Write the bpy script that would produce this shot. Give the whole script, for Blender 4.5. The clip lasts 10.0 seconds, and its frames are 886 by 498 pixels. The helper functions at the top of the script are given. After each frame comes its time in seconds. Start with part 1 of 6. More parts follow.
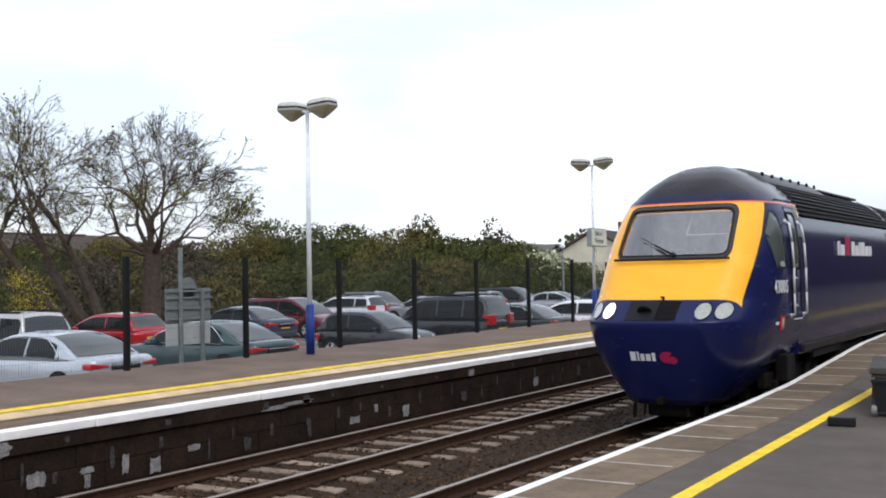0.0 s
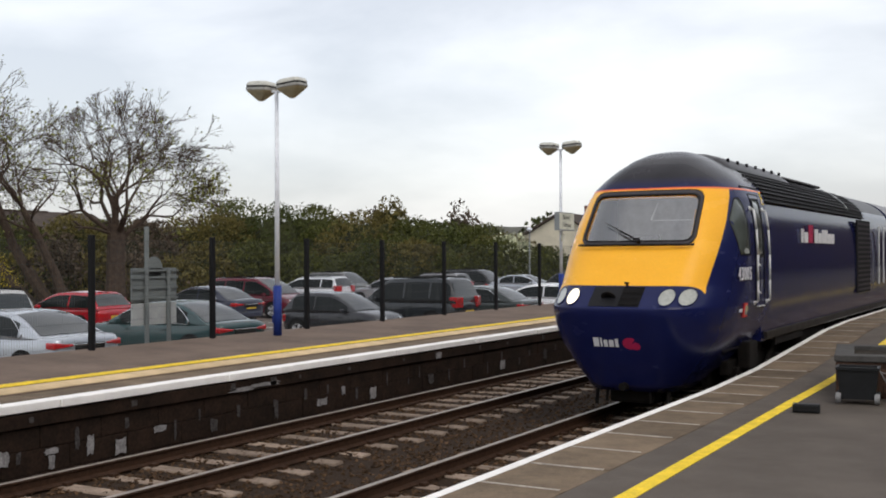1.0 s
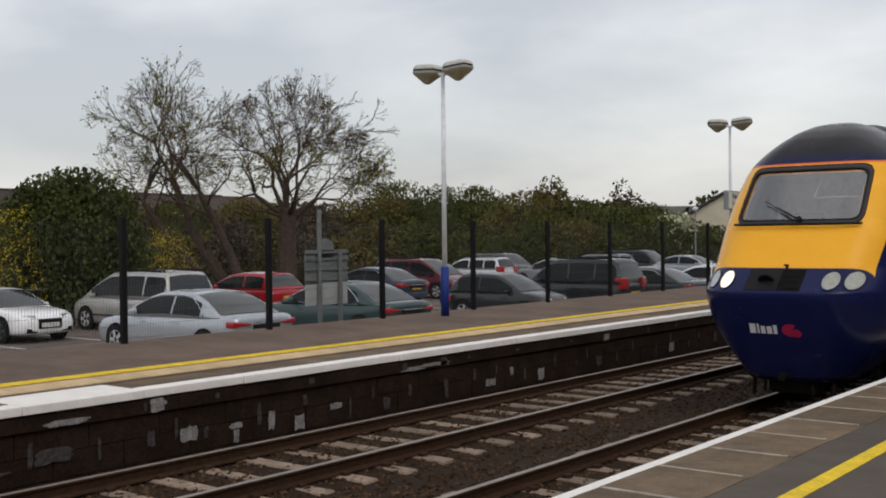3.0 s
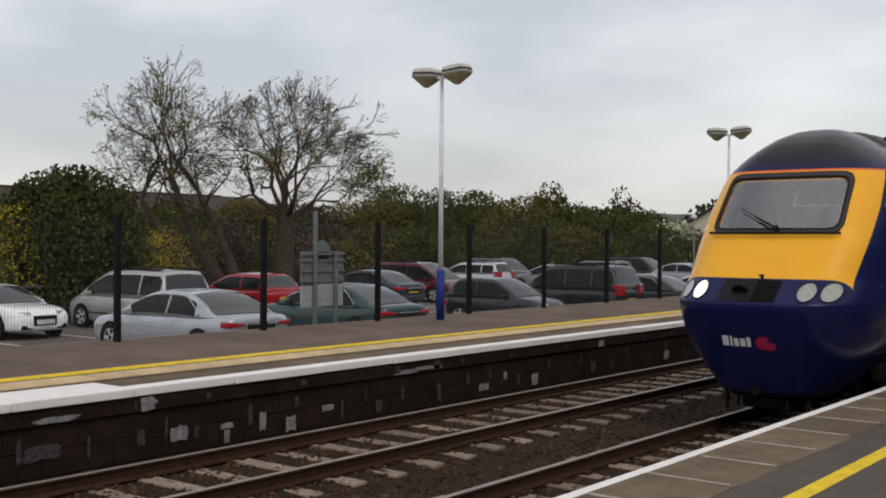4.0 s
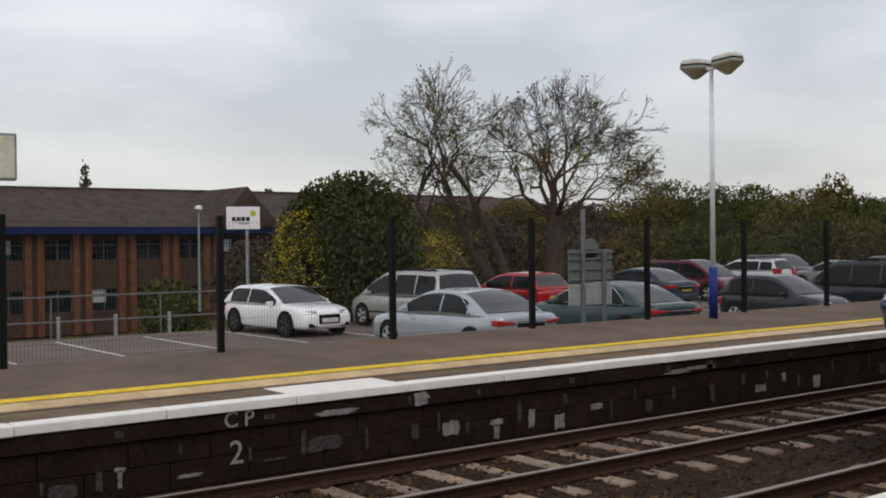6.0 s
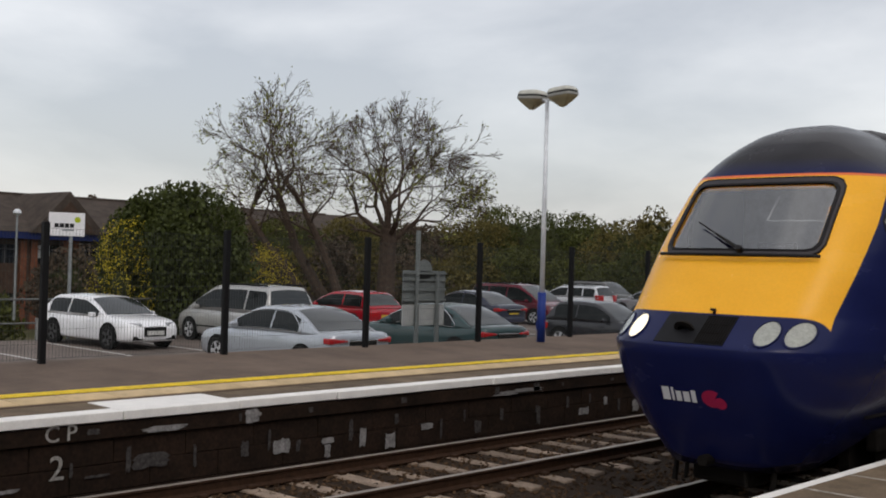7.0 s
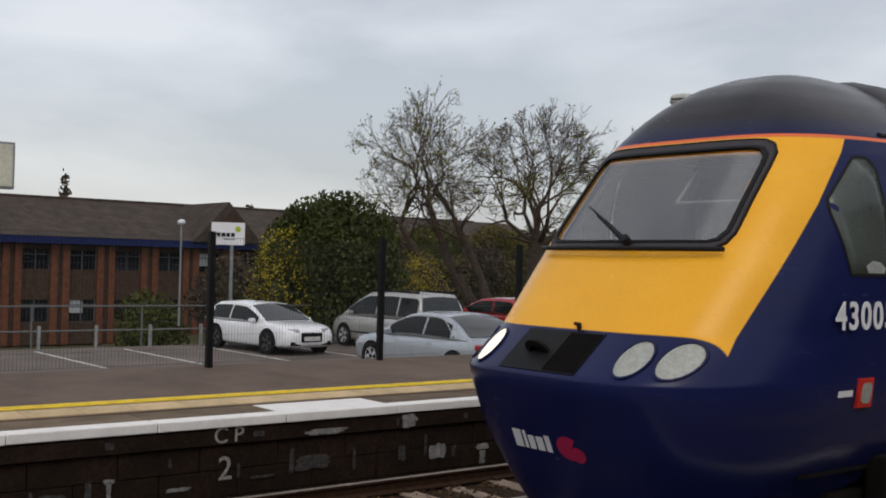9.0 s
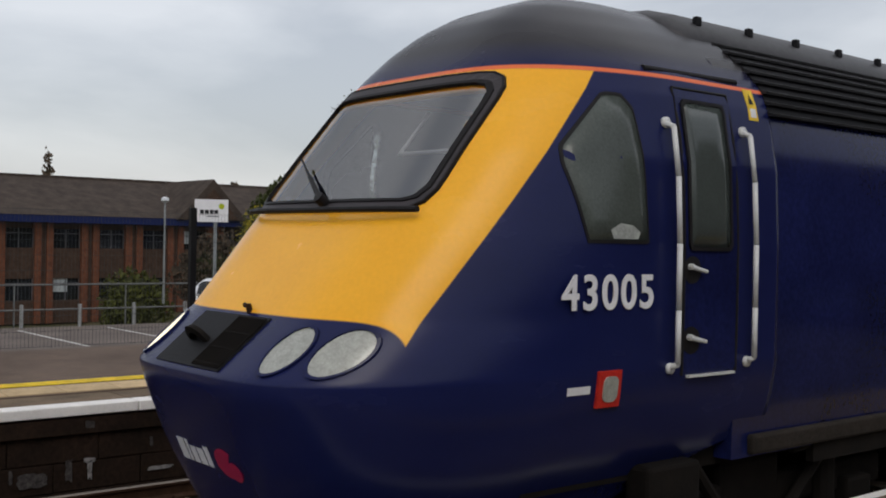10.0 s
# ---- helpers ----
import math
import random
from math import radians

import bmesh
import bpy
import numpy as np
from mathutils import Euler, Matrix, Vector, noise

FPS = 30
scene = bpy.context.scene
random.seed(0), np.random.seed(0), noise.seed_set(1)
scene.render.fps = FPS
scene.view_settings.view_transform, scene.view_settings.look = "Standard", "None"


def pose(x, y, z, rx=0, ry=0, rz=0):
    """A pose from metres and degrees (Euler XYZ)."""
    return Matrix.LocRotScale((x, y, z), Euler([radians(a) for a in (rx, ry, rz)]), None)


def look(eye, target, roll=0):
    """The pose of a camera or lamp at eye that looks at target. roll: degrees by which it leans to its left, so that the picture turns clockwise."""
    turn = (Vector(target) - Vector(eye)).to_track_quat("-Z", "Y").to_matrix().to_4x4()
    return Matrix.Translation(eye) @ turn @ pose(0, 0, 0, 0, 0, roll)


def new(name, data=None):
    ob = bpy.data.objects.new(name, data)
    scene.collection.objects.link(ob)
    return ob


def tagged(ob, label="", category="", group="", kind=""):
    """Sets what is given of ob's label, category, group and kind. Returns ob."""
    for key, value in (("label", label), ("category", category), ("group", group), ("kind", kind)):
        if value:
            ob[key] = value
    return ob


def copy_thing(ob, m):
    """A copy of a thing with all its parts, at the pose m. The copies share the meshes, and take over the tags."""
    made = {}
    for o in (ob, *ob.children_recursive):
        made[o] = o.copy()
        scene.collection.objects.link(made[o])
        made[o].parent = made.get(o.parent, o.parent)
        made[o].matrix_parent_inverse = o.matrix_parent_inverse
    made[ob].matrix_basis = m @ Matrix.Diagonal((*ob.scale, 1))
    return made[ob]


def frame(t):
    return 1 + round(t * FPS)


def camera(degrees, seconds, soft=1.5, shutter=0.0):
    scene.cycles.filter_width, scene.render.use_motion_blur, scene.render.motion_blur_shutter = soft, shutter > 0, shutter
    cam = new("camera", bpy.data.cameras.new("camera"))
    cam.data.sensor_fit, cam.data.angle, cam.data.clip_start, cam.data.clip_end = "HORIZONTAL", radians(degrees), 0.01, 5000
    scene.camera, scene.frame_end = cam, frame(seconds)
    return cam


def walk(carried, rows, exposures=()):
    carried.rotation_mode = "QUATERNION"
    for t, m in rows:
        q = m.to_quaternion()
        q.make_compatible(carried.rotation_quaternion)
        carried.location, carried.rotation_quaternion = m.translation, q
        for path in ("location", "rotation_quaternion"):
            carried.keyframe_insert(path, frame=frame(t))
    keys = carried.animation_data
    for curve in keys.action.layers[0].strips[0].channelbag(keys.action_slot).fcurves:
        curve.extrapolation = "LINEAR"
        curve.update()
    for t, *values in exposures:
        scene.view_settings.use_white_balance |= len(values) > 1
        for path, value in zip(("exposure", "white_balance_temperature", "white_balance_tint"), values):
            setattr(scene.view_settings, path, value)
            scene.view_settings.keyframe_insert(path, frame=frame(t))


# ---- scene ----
cam = camera(44.33, 10.0, soft=1.9)
PATH = [  # seconds, eye, yaw, pitch, roll
    (0.0, 0.115, 0.061, 2.381, 31.672, 1.375, 1.006),
    (0.5, 0.080, 0.065, 2.377, 31.434, -0.002, 0.042),
    (1.0, 0.050, 0.058, 2.408, 29.866, 0.373, 0.312),
    (1.5, -0.005, 0.065, 2.409, 24.944, 0.414, 0.439),
    (2.0, -0.054, 0.033, 2.404, 26.352, 0.181, 0.668),
    (2.5, -0.029, -0.026, 2.393, 34.279, 0.141, 1.385),
    (3.0, -0.053, -0.024, 2.416, 38.270, -0.574, 0.606),
    (3.2, -0.060, -0.040, 2.413, 38.821, -0.820, 0.526),
    (3.8, -0.030, 0.010, 2.408, 38.500, -0.520, -0.129),
    (4.3, -0.005, 0.051, 2.404, 37.304, -0.126, -0.665),
    (4.5, -0.011, 0.035, 2.397, 36.267, -0.127, -0.792),
    (4.7, -0.015, 0.028, 2.394, 36.017, -0.076, -0.878),
    (5.0, -0.021, 0.017, 2.390, 37.492, -0.642, -1.007),
    (5.2, -0.044, 0.032, 2.400, 41.461, 0.345, -0.333),
    (5.8, -0.005, 0.085, 2.394, 50.300, 0.050, 0.518),
    (6.3, 0.028, 0.129, 2.390, 54.171, -0.580, 0.668),
    (6.5, -0.001, 0.093, 2.404, 50.113, 0.293, -0.626),
    (7.0, -0.008, -0.013, 2.403, 43.544, 0.664, -1.631),
    (7.5, -0.001, -0.074, 2.392, 42.369, 0.710, -1.026),
    (8.0, 0.027, -0.108, 2.400, 42.249, 0.502, -1.779),
    (8.5, 0.003, -0.120, 2.410, 45.065, 0.469, -0.455),
    (9.0, -0.007, -0.120, 2.404, 51.293, 0.825, -1.452),
    (9.5, -0.034, -0.084, 2.389, 51.513, 0.309, -1.593),
    (10.0, -0.018, -0.042, 2.388, 50.579, -0.410, -1.060),
]
EXPOSURES = [(0.0, 0.70, 6150, 10), (0.5, 0.52, 6500, 10), (1.0, 0.34, 6650, 10), (1.5, 0.24, 6750, 10), (2.0, 0.10, 6800, 10), (2.5, -0.03, 6800, 10), (3.2, -0.06, 6750, 10), (7.5, -0.05, 6700, 10), (10.0, -0.18, 6550, 10)]
walk(cam, [(t, pose(ex, ey, ez, 90 + p, r, y)) for t, ex, ey, ez, y, p, r in PATH], EXPOSURES)  # z = 0 is the top of the rails

# ---- light: an overcast spring afternoon ----
world = bpy.data.worlds.new("overcast_sky")
scene.world = world
world.use_nodes = True


def overcast():
    nt = world.node_tree
    nt.nodes.clear()
    N, L = nt.nodes.new, nt.links.new
    sky = N("ShaderNodeTexSky")
    sky.sky_type, sky.sun_disc = "NISHITA", False
    sky.sun_elevation, sky.sun_rotation = radians(49), radians(124)
    sky.air_density, sky.dust_density = 1.0, 3.0
    tc = N("ShaderNodeTexCoord")
    mp = N("ShaderNodeMapping")
    mp.inputs["Scale"].default_value = (1.0, 1.0, 2.7)
    L(tc.outputs["Generated"], mp.inputs["Vector"])
    n1 = N("ShaderNodeTexNoise")
    n1.inputs["Scale"].default_value, n1.inputs["Detail"].default_value = 2.3, 7
    n1.inputs["Roughness"].default_value = 0.5
    n1.inputs["Distortion"].default_value = 0.2
    L(mp.outputs[0], n1.inputs["Vector"])
    ramp = N("ShaderNodeValToRGB")
    e = ramp.color_ramp.elements
    e[0].position, e[0].color = 0.40, (0.52, 0.53, 0.555, 1)
    e[1].position, e[1].color = 0.63, (0.83, 0.83, 0.84, 1)
    L(n1.outputs["Fac"], ramp.inputs[0])
    b1 = N("ShaderNodeBackground")
    b1.inputs[1].default_value = 0.05
    L(sky.outputs[0], b1.inputs[0])
    b2 = N("ShaderNodeBackground")
    b2.inputs[1].default_value = CLOUD
    L(ramp.outputs[0], b2.inputs[0])
    add, out = N("ShaderNodeAddShader"), N("ShaderNodeOutputWorld")
    L(b1.outputs[0], add.inputs[0])
    L(b2.outputs[0], add.inputs[1])
    L(add.outputs[0], out.inputs[0])


CLOUD = 0.85
overcast()
sun_data = bpy.data.lights.new("sun", "SUN")
sun_data.energy, sun_data.angle, sun_data.color = 0.6, radians(25), (1.0, 0.96, 0.9)
sun = new("sun", sun_data)
sun.matrix_world = look((30, -20, 42), (0, 0, 0))


# ---- materials ----
def mat(name, color, rough=0.6, metal=0.0, var=0.25, scale=6.0, bump=0.15, fine=60.0, color2=None, spec=0.5, coat=0.0, island=0.0, obj_random=0.0):
    """A surface with two scales of variation and a fine relief, in metres."""
    m = bpy.data.materials.new(name)
    m.use_nodes = True
    nt = m.node_tree
    N, L = nt.nodes.new, nt.links.new
    b = nt.nodes["Principled BSDF"]
    tc = N("ShaderNodeTexCoord")
    n1, n2 = N("ShaderNodeTexNoise"), N("ShaderNodeTexNoise")
    n1.inputs["Scale"].default_value, n1.inputs["Detail"].default_value = scale, 6
    n1.inputs["Roughness"].default_value = 0.65
    n2.inputs["Scale"].default_value, n2.inputs["Detail"].default_value = fine, 3
    L(tc.outputs["Object"], n1.inputs["Vector"])
    L(tc.outputs["Object"], n2.inputs["Vector"])
    ramp = N("ShaderNodeValToRGB")
    ramp.color_ramp.elements[0].position, ramp.color_ramp.elements[1].position = 0.32, 0.68
    c = Vector(color)
    c2 = Vector(color2) if color2 else c * (1 - var)
    ramp.color_ramp.elements[0].color = (*c2, 1)
    ramp.color_ramp.elements[1].color = (*(c if color2 else c * (1 + var * 0.5)), 1)
    L(n1.outputs["Fac"], ramp.inputs[0])
    mx = N("ShaderNodeMix")
    mx.data_type, mx.blend_type = "RGBA", "MULTIPLY"
    mx.inputs[0].default_value = min(1.0, var * 1.6)
    L(ramp.outputs[0], mx.inputs[6])
    g = N("ShaderNodeMapRange")
    g.inputs[1].default_value, g.inputs[2].default_value = 0.3, 0.7
    g.inputs[3].default_value, g.inputs[4].default_value = 0.6, 1.25
    L(n2.outputs["Fac"], g.inputs[0])
    L(g.outputs[0], mx.inputs[7])
    last = mx.outputs[2]
    if island or obj_random:
        src = N("ShaderNodeNewGeometry").outputs["Random Per Island"] if island else N("ShaderNodeObjectInfo").outputs["Random"]
        k = island or obj_random
        r = N("ShaderNodeMapRange")
        r.inputs[3].default_value, r.inputs[4].default_value = 1 - k, 1 + k
        L(src, r.inputs[0])
        m2 = N("ShaderNodeMix")
        m2.data_type, m2.blend_type = "RGBA", "MULTIPLY"
        m2.inputs[0].default_value = 1.0
        L(last, m2.inputs[6])
        L(r.outputs[0], m2.inputs[7])
        last = m2.outputs[2]
    L(last, b.inputs["Base Color"])
    b.inputs["Roughness"].default_value = rough
    b.inputs["Metallic"].default_value = metal
    b.inputs["Specular IOR Level"].default_value = spec if rough < 0.5 else spec * 0.35
    b.inputs["Coat Weight"].default_value = coat
    b.inputs["Coat Roughness"].default_value = 0.03
    if bump:
        bp = N("ShaderNodeBump")
        bp.inputs["Strength"].default_value, bp.inputs["Distance"].default_value = bump, 0.01
        L(n2.outputs["Fac"], bp.inputs["Height"])
        L(bp.outputs[0], b.inputs["Normal"])
    return m


def glass(name, tint=(0.55, 0.6, 0.6), rough=0.02, ior=1.9):
    """A thin pane: clear to look through, with a mirror's gloss over it."""
    m = bpy.data.materials.new(name)
    m.use_nodes = True
    nt = m.node_tree
    nt.nodes.clear()
    N, L = nt.nodes.new, nt.links.new
    t, g, f, mx, out = N("ShaderNodeBsdfTransparent"), N("ShaderNodeBsdfGlossy"), N("ShaderNodeFresnel"), N("ShaderNodeMixShader"), N("ShaderNodeOutputMaterial")
    t.inputs[0].default_value = (*tint, 1)
    g.inputs["Roughness"].default_value = rough
    f.inputs["IOR"].default_value = ior
    L(f.outputs[0], mx.inputs[0])
    L(t.outputs[0], mx.inputs[1])
    L(g.outputs[0], mx.inputs[2])
    L(mx.outputs[0], out.inputs[0])
    return m


def glow(name, color, power, base=(0.8, 0.8, 0.8)):
    m = bpy.data.materials.new(name)
    m.use_nodes = True
    b = m.node_tree.nodes["Principled BSDF"]
    b.inputs["Base Color"].default_value = (*base, 1)
    b.inputs["Emission Color"].default_value = (*color, 1)
    b.inputs["Emission Strength"].default_value = power
    return m


asphalt_platform = mat("platform_asphalt", (0.155, 0.114, 0.090), 0.85, var=0.3, scale=0.9, fine=90, bump=0.3)
asphalt_near = mat("near_platform_asphalt", (0.108, 0.091, 0.077), 0.85, var=0.3, scale=0.8, fine=110, bump=0.3)
asphalt_lot = mat("car_park_asphalt", (0.155, 0.128, 0.114), 0.9, var=0.3, scale=0.7, fine=60, bump=0.3)
slab_brown = mat("brown_slab", (0.165, 0.122, 0.082), 0.85, var=0.35, scale=2.5, fine=70, bump=0.25, obj_random=0.22)
slab_buff = mat("buff_tactile", (0.60, 0.45, 0.26), 0.8, var=0.25, scale=3, fine=60, bump=0.3, obj_random=0.1)
paint_white = mat("white_edge_paint", (0.84, 0.82, 0.79), 0.6, var=0.10, scale=3, bump=0.05, fine=50)
paint_yellow = mat("yellow_line_paint", (0.85, 0.60, 0.03), 0.6, var=0.25, scale=5, fine=60)
wall_dark = mat("dark_brown_concrete", (0.027, 0.015, 0.0095), 0.9, var=0.6, scale=2.2, fine=25, bump=0.6, color2=(0.011, 0.0065, 0.004))
lime_stain = mat("lime_stain", (0.26, 0.25, 0.25), 0.9, var=0.5, scale=14, fine=40)
ballast_m = mat("ballast_stone", (0.070, 0.041, 0.022), 0.9, var=0.5, scale=8, fine=50, island=0.6)
ballast_bed = mat("ballast_bed", (0.034, 0.020, 0.011), 0.95, var=0.6, scale=18, fine=60, bump=1.0)
sleeper_m = mat("concrete_sleeper", (0.25, 0.19, 0.145), 0.85, var=0.4, scale=5, fine=50, obj_random=0.25)
rust_m = mat("rusty_rail", (0.044, 0.022, 0.012), 0.8, var=0.4, scale=12, fine=80)
rail_top = mat("polished_rail_head", (0.33, 0.28, 0.24), 0.45, metal=0.7, var=0.2, scale=3)
black_m = mat("black_powder_coat", (0.008, 0.008, 0.009), 0.55, var=0.2)
grey_metal = mat("galvanised_steel", (0.30, 0.32, 0.33), 0.5, metal=0.5, var=0.2)
lamp_white = mat("white_lamp_paint", (0.72, 0.75, 0.80), 0.45, var=0.15)
blue_base = mat("blue_post_paint", (0.018, 0.04, 0.21), 0.5, var=0.25)
rubber = mat("tyre_rubber", (0.016, 0.016, 0.016), 0.85, var=0.3)
alloy = mat("alloy_rim", (0.55, 0.56, 0.58), 0.4, metal=0.2, var=0.15)
earth_m = mat("rough_grass", (0.048, 0.058, 0.018), 0.95, var=0.5, scale=0.6, fine=25, bump=1.0, color2=(0.10, 0.085, 0.05))


# ---- mesh helpers ----
def mesh_ob(name, bm, material, parent=None, label="", smooth=False):
    me = bpy.data.meshes.new(name)
    bmesh.ops.recalc_face_normals(bm, faces=bm.faces)
    bm.to_mesh(me)
    bm.free()
    for m in (material if isinstance(material, (list, tuple)) else [material]):
        me.materials.append(m)
    if smooth:
        for q in me.polygons:
            q.use_smooth = True
    ob = new(name, me)
    if parent:
        ob.parent = parent
    if label:
        ob["label"] = label
    return ob


def part(name, bm, material, parent, label="", smooth=False):
    return mesh_ob(name, bm, material, parent, label, smooth)


def thing(name, m, label, category, group="", kind=""):
    e = new(name)
    e.matrix_basis = m
    return tagged(e, label, category, group, kind)


def box(bm, x0, x1, y0, y1, z0, z1, m=None, bevel=0.0, mi=0):
    vs = [bm.verts.new(v) for v in ((x0, y0, z0), (x1, y0, z0), (x1, y1, z0), (x0, y1, z0), (x0, y0, z1), (x1, y0, z1), (x1, y1, z1), (x0, y1, z1))]
    fs = [bm.faces.new([vs[i] for i in q]) for q in ((3, 2, 1, 0), (4, 5, 6, 7), (0, 1, 5, 4), (1, 2, 6, 5), (2, 3, 7, 6), (3, 0, 4, 7))]
    for q in fs:
        q.material_index = mi
    if bevel:
        es = list({e for q in fs for e in q.edges})
        r = bmesh.ops.bevel(bm, geom=es, offset=bevel, segments=2, affect="EDGES", profile=0.5)
        vs = list({v for q in r["faces"] for v in q.verts} | {v for v in vs if v.is_valid})
    if m is not None:
        bmesh.ops.transform(bm, matrix=m, verts=[v for v in vs if v.is_valid])
    return bm


def B(*a, **k):
    return box(bmesh.new(), *a, **k)


def tube(bm, a, b, r0, r1=None, n=8, cap=True):
    a, b = Vector(a), Vector(b)
    r1 = r0 if r1 is None else r1
    q = (b - a).to_track_quat("Z", "Y")
    rings = []
    for p, r in ((a, r0), (b, r1)):
        rings.append([bm.verts.new(p + q @ Vector((r * math.cos(2 * math.pi * i / n), r * math.sin(2 * math.pi * i / n), 0))) for i in range(n)])
    for i in range(n):
        bm.faces.new((rings[0][i], rings[0][(i + 1) % n], rings[1][(i + 1) % n], rings[1][i]))
    if cap:
        bm.faces.new(rings[0][::-1])
        bm.faces.new(rings[1])
    return bm


def T(a, b, r0, r1=None, n=8):
    return tube(bmesh.new(), a, b, r0, r1, n)


def loft(bm, rings, closed=True, caps=True, mi=0):
    """Skin between rings of points of equal count."""
    R = [[bm.verts.new(p) for p in r] for r in rings]
    n = len(R[0])
    for a, b in zip(R, R[1:]):
        for i in range(n if closed else n - 1):
            j = (i + 1) % n
            try:
                bm.faces.new((a[i], a[j], b[j], b[i])).material_index = mi
            except ValueError:
                pass
    if caps and closed:
        for r in (R[0][::-1], R[-1]):
            try:
                bm.faces.new(r).material_index = mi
            except ValueError:
                pass
    return bm


def lathe(bm, profile, m=None, n=20):
    """Turns (radius, height) pairs about z."""
    rings = [[Vector((r * math.cos(2 * math.pi * i / n), r * math.sin(2 * math.pi * i / n), z)) for i in range(n)] for r, z in profile]
    if m is not None:
        rings = [[m @ p for p in r] for r in rings]
    return loft(bm, rings)


def prism(bm, outline, y0, y1, axis="y", m=None):
    """A flat outline pushed along an axis."""
    def P(a, b, d):
        return {"y": Vector((a, d, b)), "x": Vector((d, a, b)), "z": Vector((a, b, d))}[axis]
    rings = [[P(a, b, d) for a, b in outline] for d in (y0, y1)]
    if m is not None:
        rings = [[m @ p for p in r] for r in rings]
    return loft(bm, rings)


def interp(x, table):
    xs, ys = zip(*table)
    return float(np.interp(x, xs, ys))


def smoothrow(x, table):
    """Like interp, with rounded corners."""
    return sum(interp(x + d, table) for d in (-0.06, -0.03, 0, 0.03, 0.06)) / 5

# ---- ground, tracks, platforms ----
Z_LOT = -0.12
FENCE_X, FENCE_Y0, FENCE_STEP = -14.27, 13.05, 3.0
TRACKS = (-9.10, -5.60)
EDGE_FAR, EDGE_NEAR = -10.55, -4.17


def near_z(y):
    """The near platform's edge: a low stretch, then a ramp up to full height."""
    return interp(y, [(-60, 0.59), (14.5, 0.59), (17, 0.64), (22.5, 0.90), (25, 0.945), (400, 0.945)])


def ground_z(x, y):
    if x > -14.6:
        return -0.65
    low = interp(y, [(-10, -3.7), (30, -3.7), (52, -1.2), (400, -1.2)])
    k = interp(x, [(-60, 0.0), (-42, 0.0), (-31, 1.0), (0, 1.0)])
    z = low * (1 - k) - 0.42 * k
    if x < -150:
        z += (-150 - x) * 0.012
    return z


def ground():
    bm = bmesh.new()
    xs = [-3000, -1500, -800, -400, -220, -150, -110, -85, -70, -60, -50, -44, -40, -37, -34, -32, -30, -28, -26, -24, -20, -17, -14.62, -14.58, -5, 10, 60, 300, 3000]
    ys = [-3000, -600, -200, -80, -40, -20, -10, -5, 0, 4, 8, 12, 16, 20, 24, 28, 34, 42, 60, 90, 150, 300, 700, 3000]
    V = [[bm.verts.new((x, y, ground_z(x, y))) for x in xs] for y in ys]
    for a, b in zip(V, V[1:]):
        for i in range(len(xs) - 1):
            bm.faces.new((a[i], a[i + 1], b[i + 1], b[i]))
    tagged(mesh_ob("ground", bm, earth_m), "rough grassy ground falling away beyond the car park", "ground", kind="structure")
    # car park surface
    bm = bmesh.new()
    outline = [(-14.56, -40), (-14.56, 150), (-44, 150), (-40, 44), (-33, 30), (-30.2, 24), (-29.4, 20), (-29.4, -40)]
    prism(bm, outline, -1.2, Z_LOT, "z")
    tagged(mesh_ob("car_park", bm, asphalt_lot), "worn grey asphalt car park with white bay lines", "car park", kind="structure")


ground()


def trackbed():
    bm = bmesh.new()
    prism(bm, [(-11.3, -0.65), (-11.3, -0.24), (-10.6, -0.19), (-8.2, -0.176), (-7.35, -0.23), (-6.6, -0.176), (-4.1, -0.19), (-3.9, -0.65)], -40, 260)
    bed = tagged(mesh_ob("trackbed", bm, ballast_bed), "dark brown dirty ballast bed between the platforms", "trackbed", kind="structure")
    # loose stones
    rng = random.Random(4)
    tet = [Vector(v) for v in ((1, 0, -0.5), (-0.5, 0.87, -0.5), (-0.5, -0.87, -0.5), (0.2, 0.1, 0.9), (0.5, 0.7, 0.35), (-0.7, -0.1, 0.45))]
    fc = ((0, 2, 1), (0, 1, 4), (0, 4, 3), (1, 2, 5), (4, 1, 5), (3, 4, 5), (2, 0, 3), (5, 2, 3))
    vs, fs = [], []
    n = 0
    while n < 26000:
        y = 1.5 + 38 * rng.random() ** 1.7
        x = rng.uniform(-10.4, -4.25)
        z = interp(x, [(-10.6, -0.19), (-8.2, -0.178), (-7.35, -0.23), (-6.6, -0.178), (-4.1, -0.19)])
        r = rng.uniform(0.016, 0.042)
        q = Euler((rng.random() * 6, rng.random() * 6, rng.random() * 6)).to_matrix()
        k = len(vs)
        for v in tet:
            w = q @ (v * r)
            vs.append((x + w.x, y + w.y, z + w.z * 0.8 + r * 0.2))
        fs += [tuple(k + i for i in f) for f in fc]
        n += 1
    me = bpy.data.meshes.new("loose_ballast")
    me.from_pydata(vs, [], fs)
    me.materials.append(ballast_m)
    tagged(new("loose_ballast", me), "brown and grey ballast stones between the rails", "ballast", kind="stuff")


trackbed()


